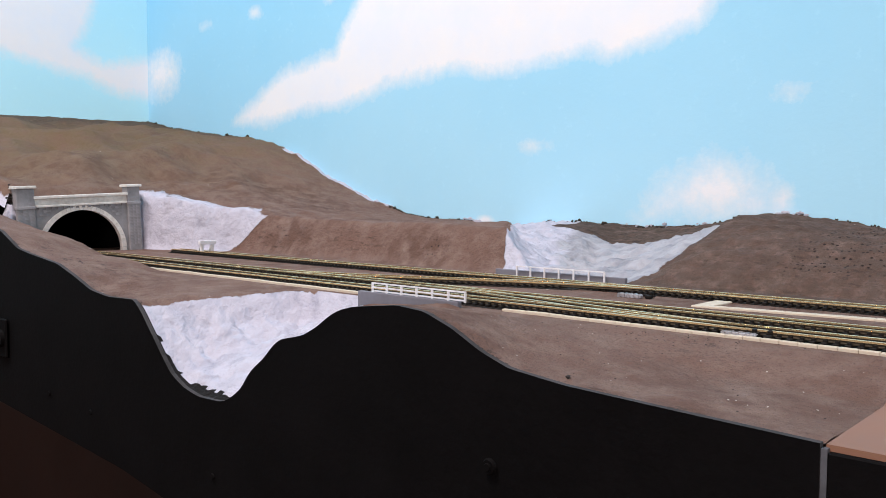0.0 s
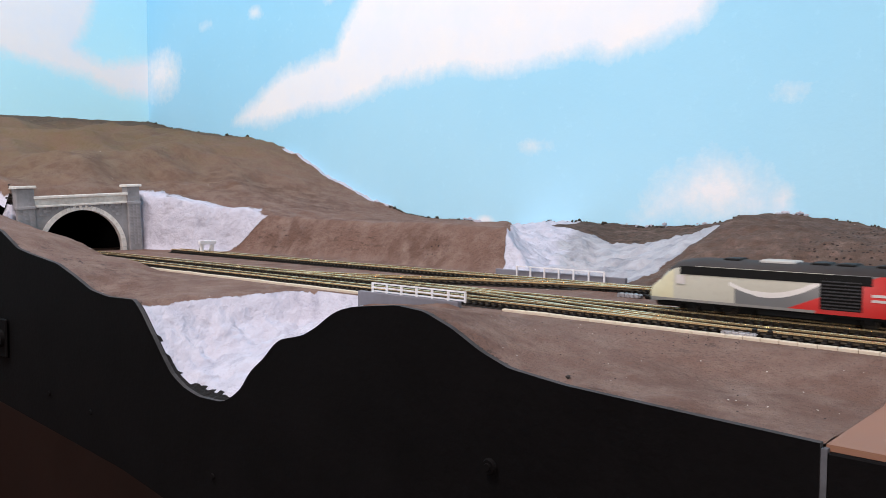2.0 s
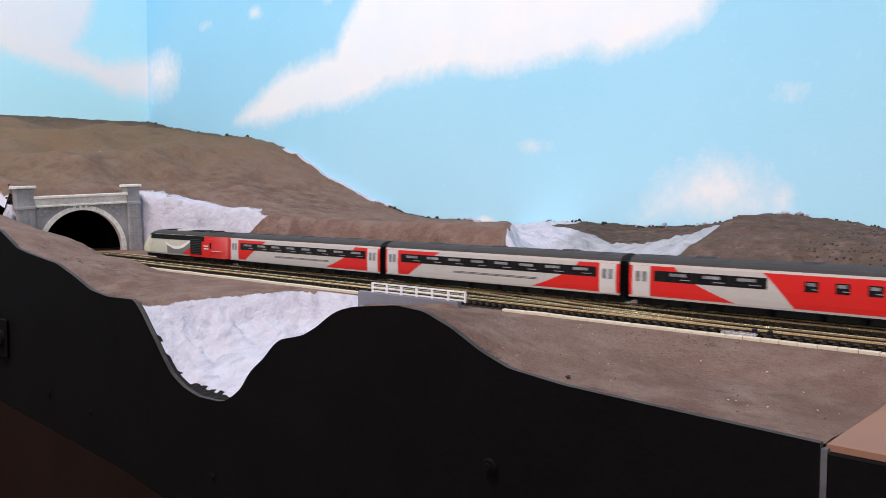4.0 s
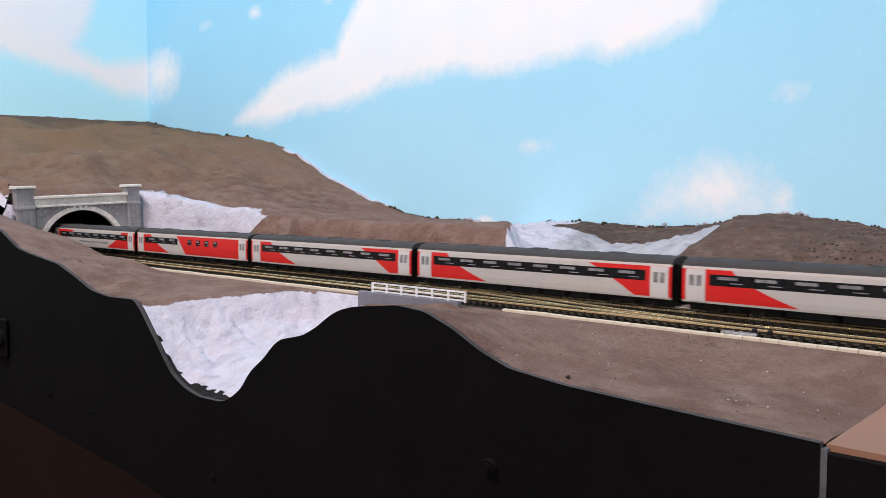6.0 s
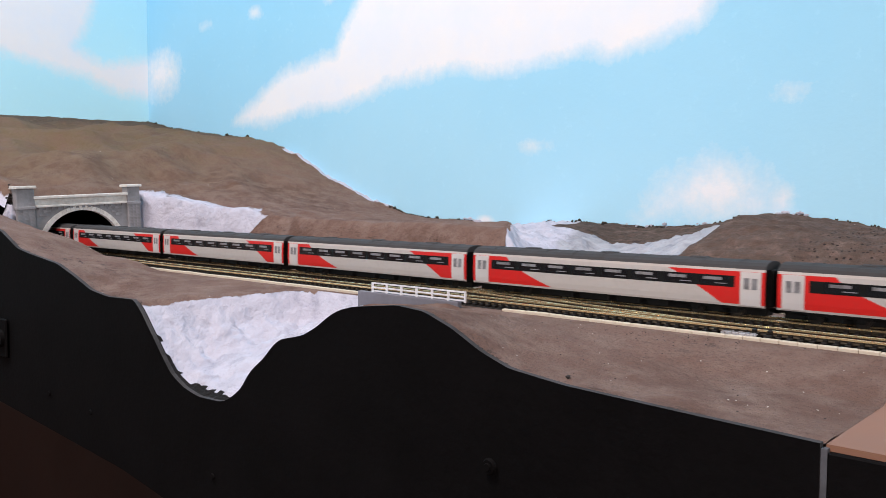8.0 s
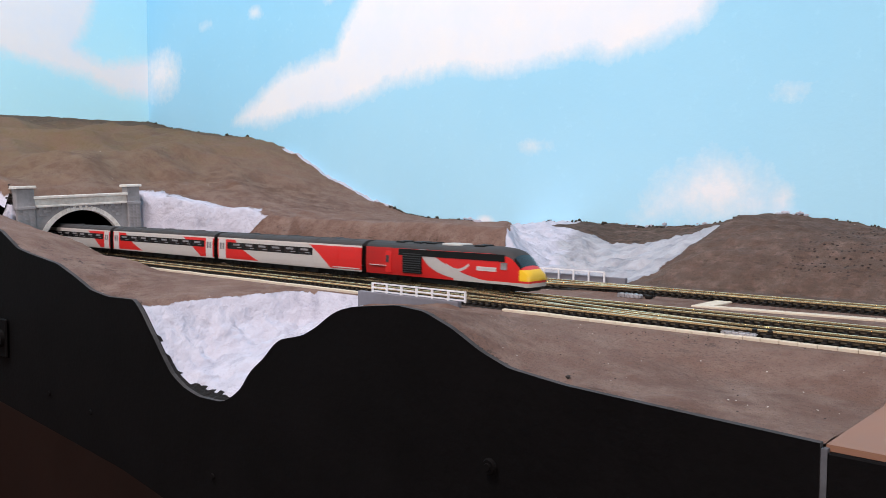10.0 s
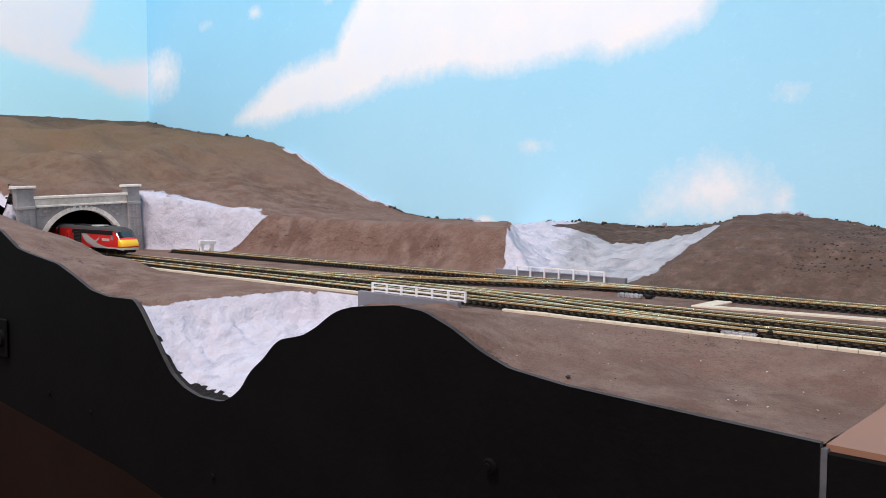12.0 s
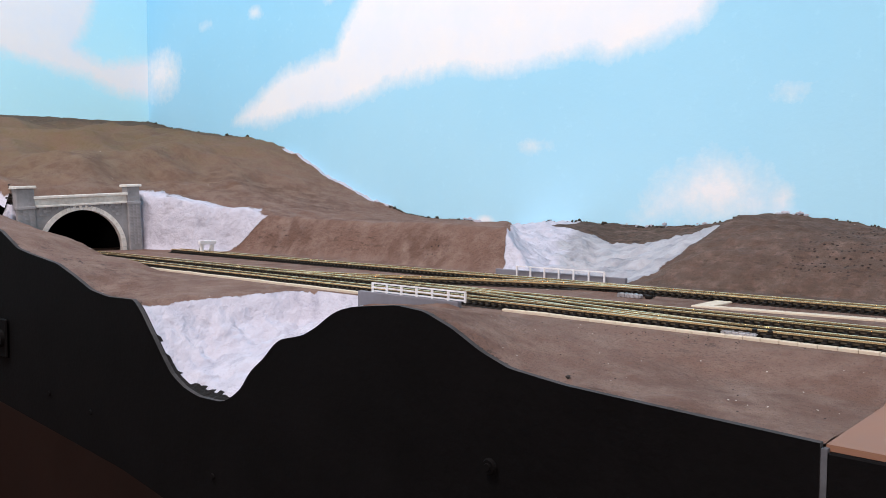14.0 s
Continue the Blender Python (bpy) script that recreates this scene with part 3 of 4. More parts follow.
bmesh.ops.create_cone(bm, segments=16, radius1=0.0026, radius2=0.0022, depth=0.001, cap_ends=True, matrix=pose(-0.4185, -0.135, -0.047, 90))
part("jack_hole", bm, BLACK, sock)

# ---- tunnel ----
PY, PR, PX = 0.0135, 0.0395, -0.612   # middle, radius and face of the arch


def tunnel():
    t = thing("tunnel_portal", "grey stone double-track tunnel portal with pale arch ring", "tunnel portal", "", pose(PX, PY, 0, 2.7, 0, 0))
    bm = bmesh.new()
    spring = -0.0020
    top, wide = 0.0465, 0.0468
    arc = [(PR * math.cos(a), spring + PR * math.sin(a)) for a in np.linspace(0, math.pi, 29)]
    low = [(wide, -0.03), (PR, -0.03)] + arc + [(-PR, -0.03), (-wide, -0.03)]
    high = [(wide, top), (wide, top)] + [(y, top) for y, _ in arc] + [(-wide, top), (-wide, top)]
    grid = [[bm.verts.new((x, y, z)) for y, z in row] for x in (0.0, -0.006) for row in (low, high)]
    for i in range(len(low) - 1):
        for lo, hi in ((grid[0], grid[1]), (grid[2], grid[3]), (grid[0], grid[2])):
            quad = [lo[i], lo[i + 1], hi[i + 1], hi[i]]
            if (quad[0].co - quad[3].co).length > 1e-6 or (quad[1].co - quad[2].co).length > 1e-6:
                bm.faces.new(quad)
    bmesh.ops.remove_doubles(bm, verts=bm.verts, dist=1e-6)
    bmesh.ops.recalc_face_normals(bm, faces=bm.faces)
    part("wall", bm, STONE, t)
    # arch stones
    k = 31
    for i in range(k):
        a0, a1 = math.pi * i / k + 0.003, math.pi * (i + 1) / k - 0.003
        bm = bmesh.new()
        q = []
        for x in (-0.004, 0.0014):
            for r in (PR - 0.0006, PR + 0.0038):
                for a in (a0, a1):
                    q.append(bm.verts.new((x, r * math.cos(a), spring + r * math.sin(a))))
        for f in ((0, 1, 3, 2), (4, 6, 7, 5), (0, 4, 5, 1), (2, 3, 7, 6), (0, 2, 6, 4), (1, 5, 7, 3)):
            bm.faces.new([q[j] for j in f])
        bmesh.ops.recalc_face_normals(bm, faces=bm.faces)
        part("arch_stone", bm, PALESTONE, t)
    for s in (-1, 1):
        y0, y1 = sorted((s * PR - s * 0.0006, s * (PR + 0.0038)))
        part("arch_stone", box_bm(-0.004, 0.0014, y0, y1, -0.02, spring - 0.0002), PALESTONE, t)
    part("cornice", box_bm(-0.006, 0.0022, -0.042, 0.046, 0.0412, 0.0432, bev=0.0004), PALESTONE, t, "pale string course")
    part("parapet", box_bm(-0.005, 0.0006, -0.043, 0.0465, 0.0432, 0.0490), PALESTONE, t)
    part("coping", box_bm(-0.0065, 0.0026, -0.044, 0.0475, 0.0490, 0.0518, bev=0.0005), PALESTONE, t, "pale coping")
    dent = mesh_of("dentil", box_bm(-0.001, 0.0012, -0.0014, 0.0014, 0.0393, 0.0412), STONE)
    for y in np.linspace(-0.038, 0.042, 15):
        ob = part("dentil", dent, None, t)
        ob.location = (0.0006, float(y), 0)
    for y0, y1, top in ((-0.0592, -0.043, 0.0590), (0.0465, 0.0598, 0.0572)):
        part("pillar", box_bm(-0.008, 0.0022, y0, y1, -0.03, top, bev=0.0005), STONE, t)
        part("band", box_bm(-0.0085, 0.0030, y0 - 0.0008, y1 + 0.0008, 0.040, 0.0428, bev=0.0003), STONE, t)
        part("cap", box_bm(-0.010, 0.0045, y0 - 0.0016, y1 + 0.0016, top, top + 0.0026, bev=0.0005), PALESTONE, t, "pale pillar cap")
        stone = mesh_of("quoin", box_bm(-0.0003, 0.0003, -0.0021, 0.0021, -0.0014, 0.0014, bev=0.0002), STONE)
        for r in range(13):
            for c in range(3):
                ob = part("stone", stone, None, t)
                ob.location = (0.00205, y0 + 0.0030 + c * (y1 - y0 - 0.006) / 2, 0.001 + r * 0.0031 + (0.0007 if r > 12 else 0))
    stone = mesh_of("wall_stone", box_bm(-0.0003, 0.0003, -0.0036, 0.0036, -0.0014, 0.0014, bev=0.0002), STONE)
    for r in range(11):
        z = 0.0045 + r * 0.0033
        for c in range(12):
            y = -0.0395 + c * 0.0077 + (0.0038 if r % 2 else 0)
            if abs(y) < 0.0385 and math.hypot(abs(y) - 0.002, z - spring) > PR + 0.0085:
                ob = part("stone", stone, None, t)
                ob.location = (0.0002, y, z)
    return t


tunnel()


def wing():
    """Lump of bare plaster packed between the portal's pillar and the slope."""
    bm = bmesh.new()
    bmesh.ops.create_icosphere(bm, subdivisions=4, radius=1)
    for v in bm.verts:
        k = 1 + 0.22 * noise.noise(v.co * 2.3) + 0.10 * noise.noise(v.co * 6)
        v.co = Vector((-0.619 + 0.0060 * v.co.x * k, -0.0510 + 0.0065 * v.co.y * k, 0.0285 + 0.0140 * v.co.z * k + (0.006 * v.co.y if v.co.y < 0 else 0)))
    me = mesh_of("plaster_lump", bm, GROUND, True)
    me.attributes.new("plaster", "FLOAT", "POINT").data.foreach_set("value", [1.0] * len(me.vertices))
    return me


tagged(new("plaster_lump", wing()), "lump of bare white plaster beside the portal's pillar", "plaster", kind="structure")
rnd = random.Random(15)
bm = bmesh.new()
for _ in range(34):
    r = rnd.uniform(0.0006, 0.0015)
    bmesh.ops.create_icosphere(bm, subdivisions=1, radius=r, matrix=pose(-0.619 + rnd.uniform(-0.002, 0.002), -0.0492 + rnd.gauss(0, 0.0014), 0.0475 + rnd.gauss(0, 0.0035), rnd.uniform(0, 90), 0, rnd.uniform(0, 90)) @ Matrix.Diagonal((1.5, 0.6, 1, 1)))
tagged(new("scatter", mesh_of("scatter", bm, CHIP)), "dark clump of scatter stuck beside the portal", "scatter", kind="stuff")
bm = bmesh.new()
for dims in ((-2.95, -0.619, -0.052, -0.046, -0.02, 0.0455), (-2.95, -0.619, 0.0705, 0.078, -0.02, 0.0455), (-2.95, -0.619, -0.046, 0.0705, 0.0425, 0.0455), (-2.95, -0.66, -0.046, 0.0705, -0.02, BED - 0.0002),
             (-2.96, -2.95, -0.075, 0.108, -0.02, 0.05)):
    box(bm, *dims)
tagged(new("tunnel_lining", mesh_of("tunnel_lining", bm, DARK)), "black box tunnel behind the portal", "tunnel", kind="structure")

# ---- tracks ----
UNDERLAY = plain("black_foam", (0.007, 0.006, 0.005), 0.9, var=0.3, scale=500)
NEAR, MAIN, FAR = -0.0286, 0.0, 0.073


def sway(x):
    """Sideways bend of the lines as they enter the tunnel."""
    return 0.010 * float(sm((-0.58 - x) / 0.30))


def rail_mesh(path, off):
    """A rail with foot, web and head swept along a path of (x, y)."""
    prof = [(-0.0008, -0.0021), (0.0008, -0.0021), (0.0008, -0.0018), (0.00028, -0.0015), (0.00028, -0.0010), (0.00055, -0.0008), (0.00055, -0.0001), (0.0004, 0.0),
            (-0.0004, 0.0), (-0.00055, -0.0001), (-0.00055, -0.0008), (-0.00028, -0.0010), (-0.00028, -0.0015), (-0.0008, -0.0018)]
    bm = bmesh.new()
    rows = []
    for i, (x, y) in enumerate(path):
        a, b = path[max(0, i - 1)], path[min(len(path) - 1, i + 1)]
        d = Vector((b[0] - a[0], b[1] - a[1])).normalized()
        nx, ny = -d.y, d.x
        rows.append([bm.verts.new((x + nx * (off + p), y + ny * (off + p), z)) for p, z in prof])
    k = len(prof)
    for r, s in zip(rows, rows[1:]):
        for i in range(k):
            bm.faces.new((r[i], s[i], s[(i + 1) % k], r[(i + 1) % k]))
    bm.faces.new(rows[0])
    bm.faces.new(rows[-1][::-1])
    bmesh.ops.recalc_face_normals(bm, faces=bm.faces)
    for f in bm.faces:
        if f.calc_center_median().z < -0.00085:
            f.material_index = 1
    return mesh_of("rail", bm, [RAIL, WEB])


def sleeper_mesh():
    bm = bmesh.new()
    box(bm, -0.0010, 0.0010, -0.0082, 0.0082, -0.0036, -0.0019, bev=0.00025)
    for s in (-1, 1):
        for k in (-1, 1):
            box(bm, -0.0007, 0.0007, s * 0.0047 + k * 0.0011 - 0.0006, s * 0.0047 + k * 0.0011 + 0.0006, -0.0021, -0.0011)
    return mesh_of("sleeper", bm, SLEEPER)


SLEEPER_ME = sleeper_mesh()
PITCH = 0.0041


def curve_path(x0, x1, y, step=0.02):
    return [(float(x), y + sway(x)) for x in np.linspace(x0, x1, max(2, int((x1 - x0) / step)))]


def underlay(path, left, right):
    strip = bmesh.new()
    rows = [[strip.verts.new((px, py + k, z)) for k, z in ((-left - 0.0006, BED - 0.001), (-left, -0.0031), (right, -0.0031), (right + 0.0006, BED - 0.001))] for px, py in path]
    for r, q in zip(rows, rows[1:]):
        for i in range(3):
            strip.faces.new((r[i], q[i], q[i + 1], r[i + 1]))
    bmesh.ops.recalc_face_normals(strip, faces=strip.faces)
    return strip


def track(label, y, x0, x1, near0, near1, left=0.008, right=0.008):
    t = thing("track", label, "railway track", "model railway tracks")
    path = curve_path(x0, x1, y)
    for s in (-1, 1):
        part("rail", rail_mesh(path, s * 0.0047), None, t)
    part("underlay", underlay(path, left, right), UNDERLAY, t, "black foam underlay")
    x, rest = near0, bmesh.new()
    while x < near1:
        ob = part("sleeper", SLEEPER_ME, None, t)
        ob.location = (x, y + sway(x), 0)
        x += PITCH
    for a, b in ((x0, near0 - PITCH), (x, x1)):
        k = a + 0.001
        while k < b:
            r = bmesh.ops.create_cube(rest, size=1)["verts"]
            bmesh.ops.scale(rest, vec=(0.002, 0.0164, 0.0017), verts=r)
            bmesh.ops.translate(rest, vec=(k, y + sway(k), -0.00275), verts=r)
            k += PITCH * 2
    if len(rest.verts):
        tagged(part("sleepers_beyond", rest, SLEEPER, t), kind="stuff")
    else:
        rest.free()
    return t


track("outer line of worn nickel rails on black sleepers", NEAR, -1.0, 0.6, -0.43, 0.125, 0.0085, 0.0142)
track("main line of worn nickel rails entering the tunnel", MAIN, -2.9, 2.5, -0.62, 0.125, 0.0135, 0.009)
track("siding of worn nickel rails ending at a buffer stop", FAR, -0.545, 0.6, -0.54, 0.125)


def crossing(label, x0, y0, x1, y1, near0, near1):
    """A crossover: rails that leave one line in an easy curve and join another, on their own sleepers."""
    t = thing("crossover_track", label, "railway track", "model railway tracks")
    path = [(x0 + (x1 - x0) * k / 30, y0 + (y1 - y0) * float(sm(k / 30))) for k in range(31)]
    part("underlay", underlay([(x, y) for x, y in path[6:25]], 0.0085, 0.0085), UNDERLAY, t).location.z = 0.0001
    for s in (-1, 1):
        part("rail", rail_mesh([(x, y) for x, y in path], s * 0.0047), None, t)
    x = near0
    while x < near1:
        ob = part("sleeper", SLEEPER_ME, None, t)
        k = (x - x0) / (x1 - x0)
        ob.location = (x, y0 + (y1 - y0) * float(sm(k)), -0.0002)
        x += PITCH
    return t


crossing("crossover rails curving from the siding to the main line", -0.29, MAIN, -0.03, FAR, -0.23, -0.09)
crossing("crossover rails curving from the main line to the outer line", -0.16, MAIN, 0.06, NEAR, -0.11, 0.01)


def edging(label, x0, x1, y0, y1, z0, z1, step):
    t = thing("edging_strip", label, "edging")
    x = x0
    me = mesh_of("edging_piece", box_bm(0.00007, step - 0.00007, y0, y1, z0, z1, bev=0.0002), CREAM)
    while x < x1:
        ob = part("edging_piece", me, None, t)
        ob.location = (x, 0.0004 * noise.noise((x * 9, 1, 1)) + (sway(x) if y0 < 0 else 0), 0.00035 * noise.noise((x * 40, 3, 1)))
        x += step
    return t


edging("cream edging strip in short pieces beside the outer line", -0.404, -0.155, -0.0405, -0.0378, -0.0055, -0.0022, 0.0111)
edging("cream edging strip in short pieces beside the outer line", -0.057, 0.20, -0.0405, -0.0378, -0.0062, -0.0024, 0.0068)
edging("cream strip between main line and siding", 0.006, 0.12, -0.0026, 0.0026, -0.0045, -0.0026, 0.038).matrix_basis = pose(0, 0.0375, 0, 0, 0, 7.5)
bm = box_bm(0.001, 0.010, 0.036, 0.0645, -0.0045, -0.0028, bev=0.0003)
tagged(new("filler_block", mesh_of("filler_block", bm, CREAM)), "pale wooden filler laid across between two tracks", "filler")

# ---- small railway fittings ----


def point_motor(x, y, rz):
    t = thing("point_motor", "translucent white plastic point motor beside the rails", "point motor", "point motors", pose(x, y, -0.0036, 0, 0, rz))
    clear = plain("milky_plastic", (0.30, 0.30, 0.32), 0.22, var=0.45)
    part("case", box_bm(-0.0075, 0.0065, -0.0020, 0.0018, 0, 0.0020, bev=0.0004), clear, t)
    for k in (-0.0062, -0.0034, -0.0006, 0.0022, 0.005):
        part("clip", box_bm(k - 0.0007, k + 0.0007, -0.0026, 0.0024, 0, 0.0022, bev=0.0002), clear, t)
    part("tie_bar", box_bm(0.0035, 0.0130, 0.0018, 0.0032, 0.0008, 0.0022, bev=0.0003), SLEEPER, t)
    part("lever", box_bm(0.0088, 0.0120, -0.0012, 0.0022, 0.0, 0.0020, bev=0.0005), SLEEPER, t)
    for k in (0.0046, 0.0105):
        part("spring_housing", box_bm(k - 0.0010, k + 0.0010, 0.0012, 0.0036, 0.0010, 0.0038, bev=0.0005), SLEEPER, t)
    return t


point_motor(-0.040, 0.0500, 0)
point_motor(0.0560, -0.0357, 0)


def buffer_stop():
    t = thing("buffer_stop", "white plastic buffer stop at the siding's end", "buffer stop", "", pose(-0.497, FAR + 0.004, -0.0036))
    for s in (-1, 1):
        part("post", box_bm(-0.0012, 0.0012, s * 0.0055 - 0.0013, s * 0.0055 + 0.0013, 0, 0.0095, bev=0.0002), WHITE, t)
        bm = bmesh.new()
        extrude_xz(bm, [(-0.009, 0), (-0.0072, 0), (0.0, 0.0085), (-0.0015, 0.0085)], s * 0.0055 - 0.001, s * 0.0055 + 0.001)
        part("brace", bm, WHITE, t)
    part("beam", box_bm(-0.0014, 0.0020, -0.0085, 0.0085, 0.0095, 0.0130, bev=0.0003), WHITE, t)


buffer_stop()
bm = box_bm(-0.572, -0.552, 0.0015, 0.0060, -0.0036, -0.0012, bev=0.0006)
tagged(new("plaster_flake", mesh_of("plaster_flake", bm, WHITE)), "white plaster flake lying at the tunnel mouth", "plaster flake")


def fence(label, x0, x1, y, posts, low, high, rails, lean):
    t = thing("bridge_railing", label, "railing", "bridge railings", pose(x0, y, low, 0, lean, 0))
    w = x1 - x0
    for k in range(posts):
        x = w * k / (posts - 1)
        part("post", box_bm(x - 0.0005, x + 0.0005, -0.0005, 0.0005, -0.0005, high - low, bev=0.0001), WHITE, t)
    for z in rails:
        part("bar", box_bm(0, w, -0.0004, 0.0004, z - 0.00035, z + 0.00035), WHITE, t)
    return t


fence("white plastic post and rail fence on the bridge", -0.1406, -0.0755, -0.0452, 7, -0.0004, 0.0045, (0.0005, 0.0024, 0.0046), 0)
fence("white plastic railing along the valley bridge wall", -0.152, -0.0848, 0.0965, 7, -0.0034, 0.0044, (0.0076,), 0)
bm = box_bm(-0.151, -0.079, -0.0466, -0.0436, -0.030, -0.0006, bev=0.0003)
tagged(new("bridge_wall", mesh_of("bridge_wall", bm, SLATE)), "plain grey parapet wall of the gully bridge", "bridge wall")
bm = box_bm(-0.172, -0.0715, 0.0985, 0.1015, -0.030, 0.0012, bev=0.0003)
tagged(new("bridge_wall", mesh_of("bridge_wall", bm, SLATE)), "plain grey parapet wall of the valley bridge", "bridge wall")

# ---- the train ----
RED, SILVER, YELLOW = (0.58, 0.016, 0.014), (0.47, 0.445, 0.425), (0.80, 0.50, 0.02)
GLASS = plain("dark_window_glass", (0.010, 0.011, 0.013), 0.12, var=0.1, spec=0.7)
PALE_PANE = plain("pale_pane_grey", (0.20, 0.20, 0.21), 0.4, var=0.6, scale=500)
MILKGLASS = plain("pale_windscreen", (0.34, 0.34, 0.29), 0.2, var=0.2)
ROOF = plain("dark_grey_roof", (0.045, 0.043, 0.044), 0.75, var=0.25, scale=150, spec=0.25)
ROOFPALE = plain("pale_roof_panel", (0.42, 0.42, 0.40), 0.6, var=0.15)
UNDER = plain("black_underframe", (0.0055, 0.0055, 0.0055), 0.6, var=0.3, scale=400, spec=0.2)
WHEEL = plain("dull_steel_wheel", (0.05, 0.045, 0.04), 0.4, 0.7, 0.2)
DOORWHITE = plain("white_door_paint", (0.55, 0.53, 0.52), 0.4, var=0.05)
LINE = plain("dark_line_paint", (0.03, 0.03, 0.033), 0.5, var=0.1)
Z0, ZE = 0.0048, 0.0205
SIDE = [(0.0089, 0.0048), (0.0092, 0.0080), (0.0093, 0.0120), (0.0091, 0.0170), (0.0088, 0.0205)]
TOP = [(0.0088, 0.0205), (0.0080, 0.0219), (0.0060, 0.0231), (0.0030, 0.0237), (0.0, 0.0239)]


def coords(n, l, length, nose=1):
    """f along the length (0 at the head) and h up the side (0 at the sill, 1 at the gutter)."""
    pos = n.new("ShaderNodeSeparateXYZ")
    l.new(n.new("ShaderNodeTexCoord").outputs["Object"], pos.inputs[0])
    f = calc(n, l, "MULTIPLY_ADD", pos.outputs[0], nose / length, 0.5)
    h = calc(n, l, "MULTIPLY_ADD", pos.outputs[2], 1 / (ZE - Z0), -Z0 / (ZE - Z0))
    return f, h


def over(n, l, a, b):
    """1 where a is greater than b."""
    return calc(n, l, "GREATER_THAN", a, b)


def paint(name, finish):
    m, n, l, b = node_mat(name)
    grime = noise_tex(n, l, 400, 4)
    b.inputs["Roughness"].default_value = 0.38
    col = finish(n, l)
    l.new(mix_rgb(n, l, calc(n, l, "MULTIPLY", ramp(n, l, grime, 0.5, 0.8), 0.12), col, (0.12, 0.10, 0.09)), b.inputs["Base Color"])
    return m


def coach_paint(name, turn, variant):
    def finish(n, l):
        f, h = coords(n, l, 0.1555, turn)
        low = calc(n, l, "POWER", calc(n, l, "MAXIMUM", calc(n, l, "SUBTRACT", 1.0, h), 0.0), 1.6)
        low2 = calc(n, l, "POWER", calc(n, l, "MAXIMUM", calc(n, l, "SUBTRACT", 1.0, h), 0.0), 0.8)
        start, run = {"standard": (0.70, 0.19), "buffet": (0.38, 0.10), "guard": (0.66, 0.16)}[variant]
        xl = calc(n, l, "MULTIPLY_ADD", low, 0.20, 0.14)
        xr = calc(n, l, "MULTIPLY_ADD", low2, run, start)
        red = calc(n, l, "MAXIMUM", calc(n, l, "LESS_THAN", f, xl), over(n, l, f, xr))
        cant = over(n, l, h, 0.93)
        line = calc(n, l, "MULTIPLY", cant, over(n, l, f, -0.1))
        c = mix_rgb(n, l, red, SILVER, RED)
        c = mix_rgb(n, l, line, c, (0.56, 0.52, 0.49))
        sill = calc(n, l, "LESS_THAN", h, 0.06)
        return mix_rgb(n, l, sill, c, (0.40, 0.37, 0.35))
    return paint(name, finish)


def loco_paint(name, kind):
    def finish(n, l):
        f, h = coords(n, l, 0.125, -1)          # f = 0 at the nose
        away = calc(n, l, "SUBTRACT", f, 0.40 if kind == "red" else 0.44)
        dip = calc(n, l, "MULTIPLY_ADD", calc(n, l, "MULTIPLY", away, away), 40.0 if kind == "red" else 14.0, 0.36)
        thin = calc(n, l, "MULTIPLY_ADD", over(n, l, f, 0.40), 0.02, 0.05)
        tick = calc(n, l, "LESS_THAN", calc(n, l, "ABSOLUTE", calc(n, l, "SUBTRACT", h, dip)), thin)
        if kind == "red":
            tick = calc(n, l, "MULTIPLY", tick, calc(n, l, "MULTIPLY", over(n, l, f, 0.325), calc(n, l, "LESS_THAN", f, 0.46)))
            mid = calc(n, l, "MULTIPLY", calc(n, l, "POWER", calc(n, l, "MAXIMUM", h, 0.001), 0.25), 0.615)
            half = calc(n, l, "MULTIPLY_ADD", h, -0.085, 0.108)
            wedge = calc(n, l, "LESS_THAN", calc(n, l, "ABSOLUTE", calc(n, l, "SUBTRACT", f, mid)), half)
            foot_line = calc(n, l, "MULTIPLY", calc(n, l, "LESS_THAN", h, 0.09), calc(n, l, "LESS_THAN", f, 0.42))
            white = calc(n, l, "MAXIMUM", tick, calc(n, l, "MAXIMUM", wedge, foot_line))
            c = mix_rgb(n, l, white, RED, SILVER)
            tip = calc(n, l, "MULTIPLY", calc(n, l, "LESS_THAN", f, 0.050), calc(n, l, "MULTIPLY", over(n, l, h, 0.16), calc(n, l, "LESS_THAN", h, 0.52)))
            return mix_rgb(n, l, tip, c, YELLOW)
        cream = mix_rgb(n, l, calc(n, l, "LESS_THAN", f, 0.10), (0.50, 0.50, 0.43), (0.62, 0.60, 0.42))
        grey = calc(n, l, "MULTIPLY", over(n, l, f, 0.33), calc(n, l, "LESS_THAN", h, dip))
        c = mix_rgb(n, l, grey, cream, (0.16, 0.17, 0.175))
        tick = calc(n, l, "MULTIPLY", tick, calc(n, l, "MULTIPLY", over(n, l, f, 0.31), calc(n, l, "LESS_THAN", f, 0.62)))
        c = mix_rgb(n, l, tick, c, (0.72, 0.72, 0.70))
        rear = over(n, l, f, calc(n, l, "MULTIPLY_ADD", h, 0.30, 0.49))
        c = mix_rgb(n, l, calc(n, l, "MULTIPLY", rear, calc(n, l, "MAXIMUM", calc(n, l, "LESS_THAN", h, dip), over(n, l, f, 0.66))), c, RED)
        sill = calc(n, l, "MULTIPLY", calc(n, l, "LESS_THAN", h, 0.07), calc(n, l, "LESS_THAN", f, 0.6))
        return mix_rgb(n, l, sill, c, (0.25, 0.25, 0.24))
    return paint(name, finish)


